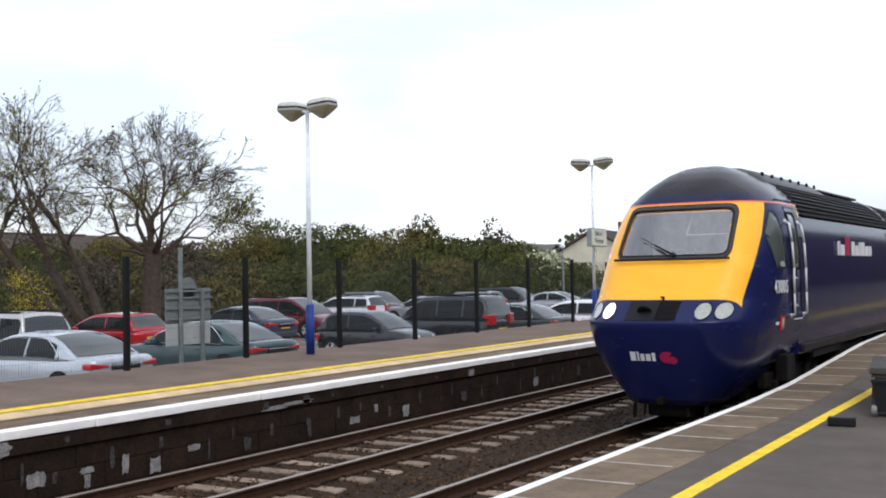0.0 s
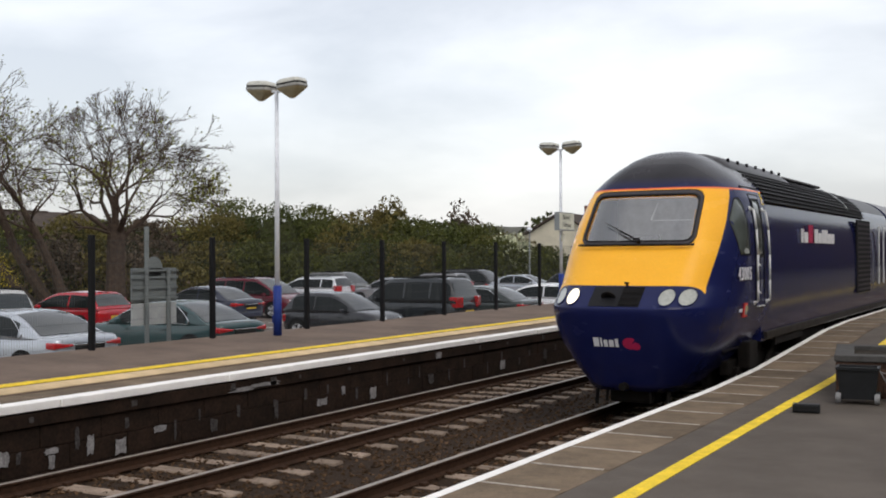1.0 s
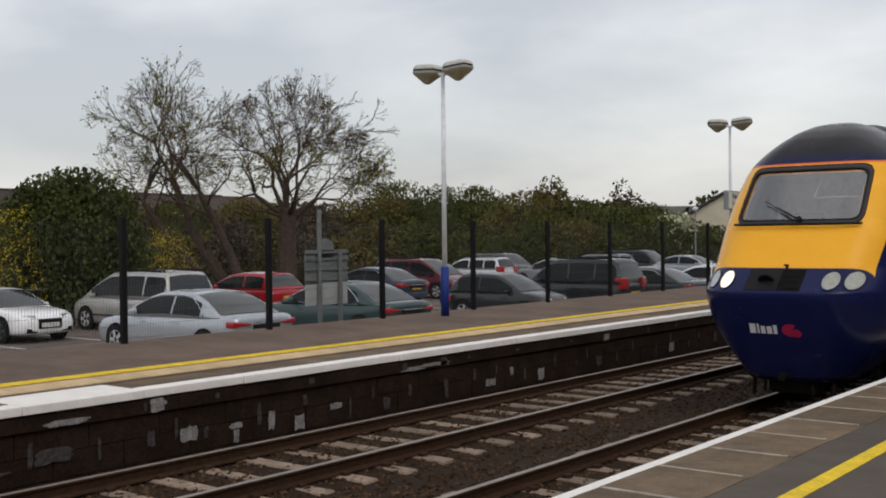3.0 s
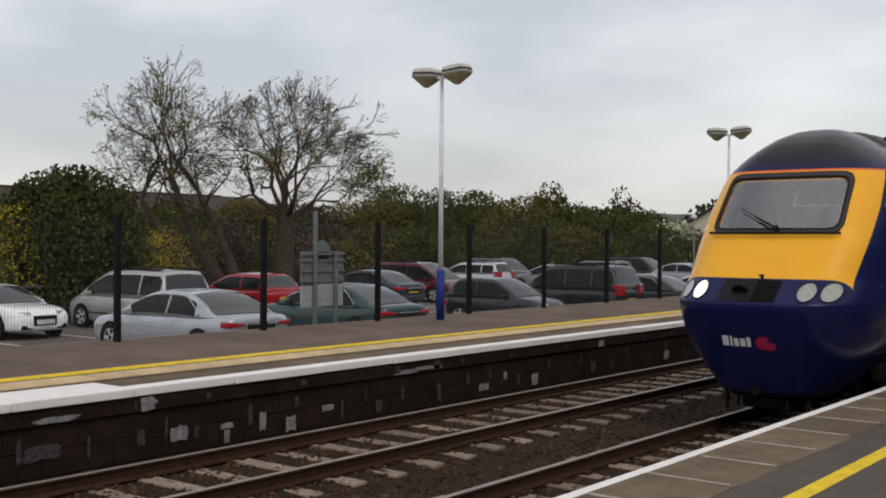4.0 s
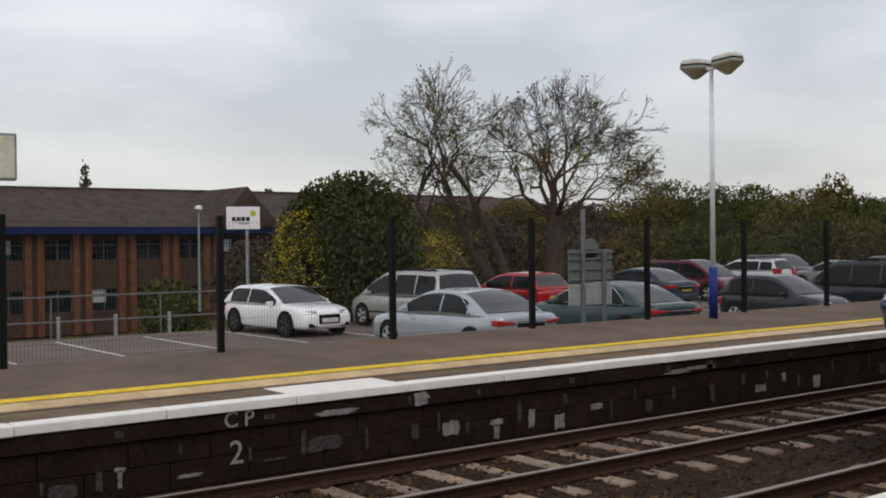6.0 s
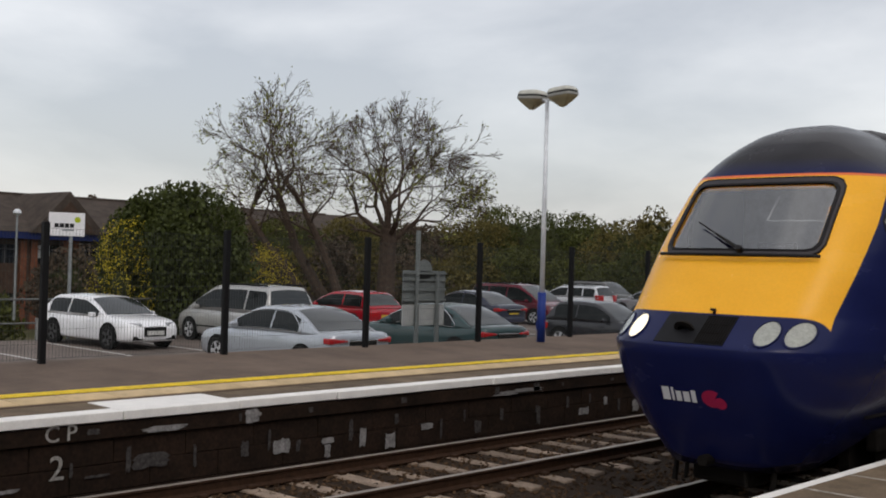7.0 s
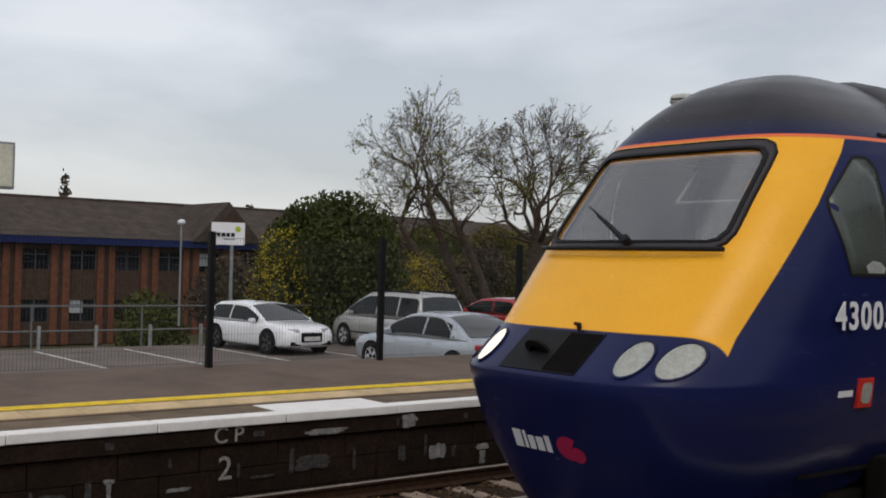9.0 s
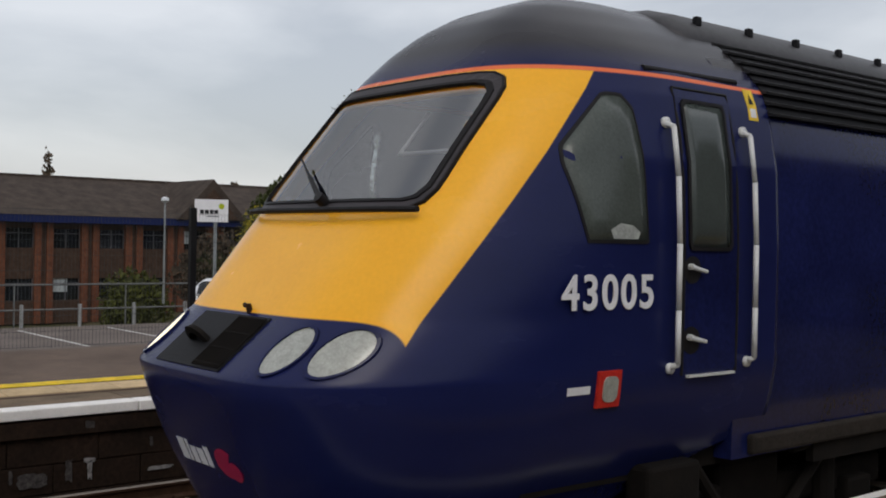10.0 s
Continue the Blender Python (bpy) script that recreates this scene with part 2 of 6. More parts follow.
def rails():
    prof = [(-0.07, -0.16), (0.07, -0.16), (0.07, -0.145), (0.012, -0.12), (0.012, -0.045), (0.036, -0.03), (0.036, -0.006), (0.028, 0), (-0.028, 0), (-0.036, -0.006), (-0.036, -0.03), (-0.012, -0.045), (-0.012, -0.12), (-0.07, -0.145)]
    for c in TRACKS:
        track = thing("railway_track", pose(c, 0, 0), "rusty-sided steel rails on concrete sleepers", "railway track", "railway tracks", "structure")
        for s in (-1, 1):
            bm = bmesh.new()
            prism(bm, [(a + s * 0.7525, b) for a, b in prof], -40, 260)
            bm.faces.ensure_lookup_table()
            for f in bm.faces:
                if all(v.co.z > -0.007 for v in f.verts):
                    f.material_index = 1
            part("rail", bm, [rust_m, rail_top], track, "rusty rail with a polished running surface")
        me = B(-1.25, 1.25, -0.115, 0.115, -0.36, -0.165, bevel=0.025)
        first = part("sleeper", me, sleeper_m, track)
        first.location = (0, -20, 0)
        bm = bmesh.new()
        for s in (-1, 1):
            for d in (-1, 1):
                box(bm, s * 0.7525 + d * 0.105 - 0.045, s * 0.7525 + d * 0.105 + 0.045, -0.05, 0.05, -0.17, -0.125, bevel=0.012)
        clip_data = None
        n = 0
        y = -19.35
        while y < 110:
            o = bpy.data.objects.new("sleeper", first.data)
            scene.collection.objects.link(o)
            o.parent = track
            o.location = (0.03 * math.sin(n * 7.3), y, 0.006 * math.sin(n * 3.1))
            o.rotation_euler = (0, 0, 0.006 * math.sin(n * 5.1))
            if 0 < y < 40:
                if clip_data is None:
                    k = part("rail_clips", bm, rust_m, track)
                    clip_data = k.data
                else:
                    k = bpy.data.objects.new("rail_clips", clip_data)
                    scene.collection.objects.link(k)
                    k.parent = track
                k.location = o.location
            y += 0.65
            n += 1


rails()


def far_platform():
    x0 = EDGE_FAR
    p = thing("far_platform", pose(0, 0, 0), "far platform of dark concrete with an asphalt top", "platform", kind="structure")
    bm = bmesh.new()
    prism(bm, [(x0 - 0.20, -0.6), (x0 - 0.20, 0.58), (x0 - 0.80, 0.58), (x0 - 0.80, 0.712), (-14.35, 0.85), (-14.55, 0.85), (-14.55, -0.6)], -40, 200)
    part("asphalt_top", bm, [asphalt_platform], p)
    # face wall in courses
    y = -6.0
    rng = random.Random(8)
    while y < 44:
        l = rng.choice((0.9, 0.95, 1.0))
        for k, (za, zb) in enumerate(((-0.45, -0.16), (-0.15, 0.13), (0.14, 0.40), (0.41, 0.50))):
            if k == 3:
                continue
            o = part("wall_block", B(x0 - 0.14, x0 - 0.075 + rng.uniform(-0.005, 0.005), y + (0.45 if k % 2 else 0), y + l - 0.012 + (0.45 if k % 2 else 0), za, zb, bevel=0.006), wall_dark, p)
        y += l
    bm = bmesh.new()
    box(bm, x0 - 0.19, x0 - 0.105, -40, 200, -0.6, 0.40)
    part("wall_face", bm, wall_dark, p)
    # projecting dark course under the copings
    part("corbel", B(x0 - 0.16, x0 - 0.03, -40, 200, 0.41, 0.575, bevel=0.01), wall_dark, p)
    # white-nosed coping slabs
    y = -6.0
    n = 0
    while y < 60:
        l = 1.52
        d = 0.012 * math.sin(n * 2.7)
        part("coping", B(x0 - 0.245, x0 + d, y, y + l - 0.008, 0.598, 0.702, bevel=0.014), paint_white, p)
        part("slab", B(x0 - 0.81, x0 - 0.25, y, y + l - 0.008, 0.61, 0.70, bevel=0.006), paint_white if 6.0 < y < 7.2 else slab_brown, p)
        y += l
        n += 1
    part("coping", B(x0 - 0.81, x0, y, 200, 0.61, 0.70), paint_white, p)
    # tactile strip in buff, yellow line behind it
    y = -6.0
    n = 0
    zt = 0.708
    while y < 60:
        a = x0 - 1.26
        o = part("tactile_slab", B(0, 0.42, 0, 0.592, 0, 0.02, bevel=0.004), slab_buff, p)
        o.location, o.rotation_euler = (a, y, zt + 0.012), (0, 0.036, 0)
        y += 0.6
    bm = bmesh.new()
    box(bm, 0, 0.42, 0, 140, 0, 0.02)
    o = part("tactile_strip", bm, slab_buff, p)
    o.location, o.rotation_euler = (x0 - 1.26, 60, zt + 0.012), (0, 0.036, 0)
    bm = bmesh.new()
    box(bm, -0.09, 0.005, -40, 200, 0, 0.014)
    box(bm, 0.028, 0.12, -40, 200, 0, 0.014)
    o = part("yellow_line", bm, paint_yellow, p, "yellow safety line")
    o.location, o.rotation_euler = (x0 - 1.46, 0, zt + 0.028), (0, 0.036, 0)


far_platform()


def near_platform():
    ys = [-40, -20, -10, -4, 0, 4, 8, 11, 13, 14, 15, 16, 17, 18, 19, 20, 21, 22, 23, 24, 25, 27, 30, 40, 60, 100, 200]
    p = thing("near_platform", pose(0, 0, 0), "near platform of grey asphalt, ramping up along its length", "platform", kind="structure")

    def strip(name, xa, xb, top, bottom, m, y0=-40, y1=200, label=""):
        yy = [y for y in ys if y0 < y < y1]
        yy = [y0] + yy + [y1]
        bm = bmesh.new()
        loft(bm, [[Vector((xa, y, near_z(y) + bottom)), Vector((xb, y, near_z(y) + bottom)), Vector((xb, y, near_z(y) + top)), Vector((xa, y, near_z(y) + top))] for y in yy])
        return part(name, bm, m, p, label)
    strip("asphalt_top", EDGE_NEAR + 0.86, 14.0, 0.0, -1.2, asphalt_near)
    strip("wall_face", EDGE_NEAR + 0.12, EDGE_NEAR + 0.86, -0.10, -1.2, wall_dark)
    bm = bmesh.new()
    rows = []
    for y in ys:
        x = interp(y, [(-40, -2.81), (7, -2.83), (14, -2.90), (30, -2.62), (50, -2.42), (200, -2.2)])
        rows.append([Vector((x + a, y, near_z(y) + b)) for a, b in ((-0.07, -0.003), (0.07, -0.003), (0.07, 0.004), (-0.07, 0.004))])
    loft(bm, rows)
    part("yellow_line", bm, paint_yellow, p, "yellow safety line")
    y = -6.0
    n = 0
    while y < 60:
        l = 0.92
        strip("coping", EDGE_NEAR, EDGE_NEAR + 0.10, 0.004, -0.10, paint_white, y, y + l - 0.004)
        strip("slab", EDGE_NEAR + 0.102, EDGE_NEAR + 0.855, 0.002 + 0.003 * math.sin(n * 3.3), -0.09, slab_brown, y, y + l - 0.012)
        y += l
        n += 1
    strip("coping", EDGE_NEAR, EDGE_NEAR + 0.10, 0.004, -0.10, paint_white, y, 200)
    strip("slab", EDGE_NEAR + 0.102, EDGE_NEAR + 0.855, 0.002, -0.09, slab_brown, y, 200)
    # mortar lines across the slabs
    y = -6.0
    while y < 36:
        strip("joint", EDGE_NEAR + 0.12, EDGE_NEAR + 0.80, 0.0065, -0.02, paint_mortar, y - 0.022, y + 0.016)
        y += 0.92


paint_mortar = mat("pale_mortar", (0.42, 0.38, 0.33), 0.9, var=0.4, scale=9)
near_platform()


def far_fence():
    f = thing("mesh_fence", pose(FENCE_X, FENCE_Y0, 0.85), "black steel posts with fine wire mesh panels", "fence")
    ks = list(range(-8, 26))
    post = None
    for k in ks:
        if post is None:
            post = part("post", B(-0.045, 0.045, -0.045, 0.045, -0.2, 1.95, bevel=0.008), black_m, f)
            post.location.y = k * FENCE_STEP
        else:
            o = bpy.data.objects.new("post", post.data)
            scene.collection.objects.link(o)
            o.parent = f
            o.location.y = k * FENCE_STEP
    # mesh panels: fine vertical wires, few horizontal ones
    panel = None
    for k in ks[:-1]:
        if k > 9:
            continue
        if panel is None:
            vs, fs = [], []

            def wire(x0, x1, y0, y1, z0, z1):
                i = len(vs)
                vs.extend(((x0, y0, z0), (x1, y0, z0), (x1, y1, z0), (x0, y1, z0), (x0, y0, z1), (x1, y0, z1), (x1, y1, z1), (x0, y1, z1)))
                fs.extend(tuple(i + j for j in q) for q in ((4, 5, 6, 7), (0, 1, 5, 4), (1, 2, 6, 5), (2, 3, 7, 6), (3, 0, 4, 7)))
            y = 0.08
            while y < FENCE_STEP - 0.05:
                wire(-0.0015, 0.0015, y - 0.0015, y + 0.0015, 0.04, 1.86)
                y += 0.05
            z = 0.06
            while z < 1.87:
                wire(-0.003, 0.000, 0.045, FENCE_STEP - 0.045, z - 0.002, z + 0.002)
                z += 0.2
            me = bpy.data.meshes.new("mesh_panel")
            me.from_pydata(vs, [], fs)
            me.materials.append(wire_m)
            panel = me
        o = bpy.data.objects.new("mesh_panel", panel)
        scene.collection.objects.link(o)
        o.parent = f
        o.location = (-0.05, k * FENCE_STEP, 0)


wire_m = mat("fence_wire", (0.055, 0.06, 0.06), 0.6, var=0.2)
far_fence()


# ---- lamps ----
def lamp():
    L = thing("platform_lamp", pose(0, 0, 0), "white double-headed platform lamp on a blue base", "street lamp", "platform lamps")
    bm = bmesh.new()
    tube(bm, (0, 0, 0), (0, 0, 1.0), 0.085, 0.085, 14)
    part("base_column", bm, blue_base, L, "blue painted base column", True)
    part("door_box", B(-0.05, 0.05, -0.03, 0.1, 0.25, 0.42, bevel=0.01), blue_base, L)
    part("pole", T((0, 0, 1.0), (0, 0, 4.93), 0.052, 0.038, 14), lamp_white, L, "", True)
    arm = bmesh.new()
    tube(arm, (0, -0.3, 5.01), (0, 0, 4.90), 0.03)
    tube(arm, (0, 0.3, 5.01), (0, 0, 4.90), 0.03)
    part("bracket", arm, lamp_white, L)
    for s in (-1, 1):
        m = Matrix.Translation((0, s * 0.39, 4.975)) @ Matrix.Rotation(radians(4 * s), 4, "X")
        prof = [(0.292, 0.085), (0.292, 0.11), (0.25, 0.165), (0.15, 0.19), (0.0, 0.195)]

        def ring(r, z, n=28):
            out = []
            for i in range(n):
                a = 2 * math.pi * i / n
                c, d = math.cos(a), math.sin(a)
                e = 0.42
                out.append(m @ Vector((0.70 * r * abs(c) ** e * (1 if c > 0 else -1), 1.0 * r * abs(d) ** e * (1 if d > 0 else -1), z)))
            return out
        head = bmesh.new()
        loft(head, [ring(max(r, 0.01), z) for r, z in prof])
        h = part("lamp_head", head, lamp_shell, L, "cream lantern shell")
        bowl = bmesh.new()
        loft(bowl, [ring(r, z) for r, z in ((0.285, -0.01), (0.26, -0.04), (0.06, -0.205), (0.03, -0.215))])
        part("diffuser", bowl, lamp_bowl, h, "ribbed translucent bowl")
        band = bmesh.new()
        loft(band, [ring(r, z) for r, z in ((0.28, -0.012), (0.298, 0.0), (0.298, 0.05))])
        part("housing", band, sign_grey_lamp, h, "grey lantern housing")
        band = bmesh.new()
        loft(band, [ring(r, z) for r, z in ((0.285, 0.05), (0.288, 0.085))])
        part("seal", band, black_m, h)
    return L


sign_grey_lamp = mat("lantern_grey", (0.34, 0.34, 0.32), 0.5, var=0.2)
lamp_shell = mat("lantern_cream", (0.55, 0.55, 0.50), 0.5, var=0.2)
lamp_bowl = mat("lantern_bowl", (0.36, 0.31, 0.19), 0.35, var=0.25)
lamp_a = lamp()
lamp_a.matrix_basis = pose(-13.8, 17.45, 0.83, 0, 0, 90)
for yy in (3.46, 31.66, 45.8, 60.0):
    copy_thing(lamp_a, pose(-13.8, yy, 0.83, 0, 0, 90))

# ---- the train ----
TRAIN_X = -5.557
W_TAB = [(0.4, 0.72), (0.8, 1.03), (1.15, 1.26), (1.45, 1.345), (1.64, 1.37), (2.4, 1.37), (2.9, 1.345), (3.3, 1.27), (3.44, 1.215), (3.608, 1.06), (3.765, 0.88), (3.923, 0.64), (4.028, 0.43), (4.091, 0.25), (4.122, 0.1), (4.133, 0.0)]
S_TAB = [(0.4, 0.55), (0.8, 0.34), (1.2, 0.16), (1.5, 0.05), (1.62, 0.0), (1.66, 0.015), (1.96, 0.37), (2.55, 0.86), (3.4, 1.54), (3.503, 1.62), (3.671, 1.77), (3.818, 1.94), (3.944, 2.16), (4.049, 2.46), (4.112, 2.85), (4.133, 3.3)]
D_TAB = [(0.4, 0.9), (1.64, 1.75), (2.0, 1.62), (2.6, 1.35), (3.4, 1.25), (3.818, 1.05), (4.133, 0.3)]
CAB_BACK = 3.62


def cab_w(z):
    return interp(z, W_TAB)


def cab_s(z):
    return interp(z, S_TAB)


def cab_front(z, off):
    """How far back the cab's skin lies at a height and an offset from the middle."""
    w = max(cab_w(z), 1e-3)
    u = min(abs(off) / w, 1.0)
    return cab_s(z) + interp(z, D_TAB) * (1 - math.sqrt(max(0.0, 1 - u ** 4)))


def livery():
    """Cab paint: yellow front, dark blue sides, orange pinstripe, sooty black roof."""
    m = bpy.data.materials.new("cab_paint")
    m.use_nodes = True
    nt = m.node_tree
    N, L = nt.nodes.new, nt.links.new
    b = nt.nodes["Principled BSDF"]
    tc, sep = N("ShaderNodeTexCoord"), N("ShaderNodeSeparateXYZ")
    L(tc.outputs["Object"], sep.inputs[0])

    def math_(op, a, c, clamp=False):
        n = N("ShaderNodeMath")
        n.operation, n.use_clamp = op, clamp
        for i, v in enumerate((a, c)):
            if isinstance(v, (int, float)):
                n.inputs[i].default_value = v
            else:
                L(v, n.inputs[i])
        return n.outputs[0]

    def step(a, edge, soft=0.004):
        """1 where a is above edge."""
        return math_("DIVIDE", math_("SUBTRACT", a, edge - soft), 2 * soft, True)
    x, y, z = sep.outputs[0], sep.outputs[1], sep.outputs[2]
    ax = math_("ABSOLUTE", x, 0)
    # diagonal edge on the flank: from low at the front to high behind
    diag = math_("SUBTRACT", math_("ADD", math_("MULTIPLY", math_("SUBTRACT", z, 1.86), 0.885), 0.70), y)
    low = math_("SUBTRACT", z, math_("SUBTRACT", 1.965, math_("MULTIPLY", math_("POWER", math_("DIVIDE", ax, 1.17), 14), 0.19)))
    yellow = math_("MULTIPLY", math_("MULTIPLY", step(diag, 0), step(low, 0)), math_("SUBTRACT", 1.0, step(z, 3.415)))
    stripe = math_("MULTIPLY", step(z, 3.415), math_("SUBTRACT", 1.0, step(z, 3.442)))
    roof = step(z, 3.52, 0.10)
    n1 = N("ShaderNodeTexNoise")
    n1.inputs["Scale"].default_value, n1.inputs["Detail"].default_value = 2.2, 7
    mp = N("ShaderNodeMapping")
    mp.inputs["Scale"].default_value = (1.0, 0.5, 1.5)
    L(tc.outputs["Object"], mp.inputs[0])
    L(mp.outputs[0], n1.inputs["Vector"])
    n2 = N("ShaderNodeTexNoise")
    n2.inputs["Scale"].default_value, n2.inputs["Detail"].default_value = 35, 4
    L(tc.outputs["Object"], n2.inputs["Vector"])

    def mix(f, a, c, mode="MIX"):
        n = N("ShaderNodeMix")
        n.data_type, n.blend_type = "RGBA", mode
        for i, v in ((0, f), (6, a), (7, c)):
            if isinstance(v, (int, float)):
                n.inputs[i].default_value = v
            elif isinstance(v, tuple):
                n.inputs[i].default_value = (*v, 1)
            else:
                L(v, n.inputs[i])
        return n.outputs[2]
    blue = mix(n1.outputs["Fac"], (0.0065, 0.0095, 0.052), (0.0115, 0.0165, 0.082))
    soot = mix(n1.outputs["Fac"], (0.010, 0.0095, 0.011), (0.040, 0.038, 0.044))
    yel = mix(n1.outputs["Fac"], (0.87, 0.405, 0.018), (0.97, 0.49, 0.040))
    col = mix(roof, blue, soot)
    col = mix(stripe, col, (0.80, 0.17, 0.06))
    col = mix(yellow, col, yel)
    g = N("ShaderNodeMapRange")
    g.inputs[3].default_value, g.inputs[4].default_value = 0.86, 1.1
    L(n2.outputs["Fac"], g.inputs[0])
    col = mix(0.6, col, g.outputs[0], "MULTIPLY")
    L(col, b.inputs["Base Color"])
    r = N("ShaderNodeMapRange")
    r.inputs[3].default_value, r.inputs[4].default_value = 0.16, 0.34
    L(n1.outputs["Fac"], r.inputs[0])
    L(r.outputs[0], b.inputs["Roughness"])
    b.inputs["Specular IOR Level"].default_value = 0.22
    return m


cab_paint = livery()
blue_body = mat("dark_blue_coach_paint", (0.010, 0.014, 0.068), 0.13, var=0.35, scale=1.2, fine=30, bump=0.015, spec=0.22)
body_roof = mat("sooty_roof", (0.034, 0.033, 0.036), 0.42, var=0.5, scale=1.5, fine=30)
slat_grey = mat("sooty_slat", (0.030, 0.030, 0.033), 0.5, var=0.4)
grille_black = mat("grille_black", (0.010, 0.010, 0.012), 0.6, var=0.3)
dusty_sole = mat("brake_dust_grey", (0.030, 0.025, 0.021), 0.8, var=0.5, scale=3)
coach_roof = mat("pale_grey_coach_roof", (0.20, 0.20, 0.21), 0.45, var=0.35, scale=1.5, fine=30)
under_m = mat("brake_dust_black", (0.008, 0.0062, 0.005), 0.85, var=0.5, scale=6)
handrail_m = mat("cream_handrail", (0.62, 0.63, 0.62), 0.35, var=0.1)
frame_black = mat("rubber_seal", (0.012, 0.011, 0.012), 0.55, var=0.2)
frame_grey = mat("grey_screen_surround", (0.055, 0.050, 0.055), 0.5, var=0.2)
white_mark = mat("white_lettering", (0.75, 0.75, 0.77), 0.5, var=0.08)
pink_mark = mat("magenta_emblem", (0.42, 0.012, 0.075), 0.45, var=0.1)
red_door = mat("magenta_red_door", (0.50, 0.012, 0.06), 0.4, var=0.15)
coach_stripe = mat("cream_stripe", (0.55, 0.44, 0.25), 0.5, var=0.1)
cab_inside = mat("cab_lining", (0.78, 0.78, 0.80), 0.8, var=0.2)
paper_m = mat("white_paper", (0.34, 0.36, 0.34), 0.8, var=0.3, scale=14)
cab_dark = mat("cab_desk", (0.10, 0.105, 0.11), 0.8, var=0.2)
lens_off = mat("unlit_lens", (0.36, 0.37, 0.33), 0.15, var=0.2, scale=20, coat=1.0)
lens_lit = glow("lit_headlight", (1.0, 0.88, 0.66), 1.1, (0.5, 0.5, 0.45))
red_frame = mat("red_frame", (0.55, 0.03, 0.02), 0.5)
warn_yellow = mat("warning_yellow", (0.8, 0.55, 0.05), 0.5)
screen_glass = glass("screen_glass", (0.82, 0.86, 0.9), 0.0, 3.3)
side_glass = glass("cab_side_glass", (0.72, 0.78, 0.75), 0.0, 1.8)


def text_mesh(body, size, m, name, parent, material, depth=0.003, label="", bold=0.0):
    cu = bpy.data.curves.new(name, "FONT")
    cu.body, cu.size, cu.extrude, cu.offset = body, size, depth, size * bold
    cu.align_x, cu.align_y = "CENTER", "CENTER"
    tmp = bpy.data.objects.new("lettering_source", cu)
    scene.collection.objects.link(tmp)
    me = bpy.data.meshes.new_from_object(tmp.evaluated_get(bpy.context.evaluated_depsgraph_get()))
    bpy.data.objects.remove(tmp)
    me.materials.clear()
    me.materials.append(material)
    o = new(name, me)
    o.parent = parent
    o.matrix_basis = m
    if label:
        o["label"] = label
    return o


def face_patch(name, outline, parent, material, lift, thick=0.012, label="", n=0):
    """A panel that follows the cab's front: outline in (offset, height), lifted off the skin."""
    pts = []
    for (a, b) in zip(outline, outline[1:] + outline[:1]):
        k = max(1, int(math.dist(a, b) / 0.12))
        pts += [(a[0] + (b[0] - a[0]) * i / k, a[1] + (b[1] - a[1]) * i / k) for i in range(k)]
    bm = bmesh.new()
    cx, cz = sum(q[0] for q in pts) / len(pts), sum(q[1] for q in pts) / len(pts)

    def P(o, z, d):
        return Vector((o, cab_front(z, o) - d, z + d * 0.7))
    rings = [[P(o, z, lift - thick) for o, z in pts]]
    for k in (1.0, 0.75, 0.5, 0.25):
        rings.append([P(cx + (o - cx) * k, cz + (z - cz) * k, lift) for o, z in pts])
    loft(bm, rings, caps=False)
    top = [v for v in bm.verts][-len(pts):]
    bm.faces.new(top)
    return part(name, bm, material, parent, label)


def rounded(x0, x1, x2, x3, z0, z1, r):
    """A trapezium's outline with round corners: bottom from x0 to x1, top from x2 to x3."""
    c = [Vector((x0, z0)), Vector((x1, z0)), Vector((x3, z1)), Vector((x2, z1))]
    out = []
    for i in range(4):
        p, a, b = c[i], c[i - 1], c[(i + 1) % 4]
        da, db = (a - p).normalized(), (b - p).normalized()
        for t in np.linspace(0, 1, 6):
            q = p + da * r * (1 - t) ** 2 + db * r * t ** 2
            out.append((q.x, q.y))
    return out


SCREEN_IN = rounded(-0.835, 0.835, -0.805, 0.805, 2.61, 3.315, 0.11)
SCREEN_OUT = rounded(-0.89, 0.89, -0.86, 0.86, 2.555, 3.385, 0.15)


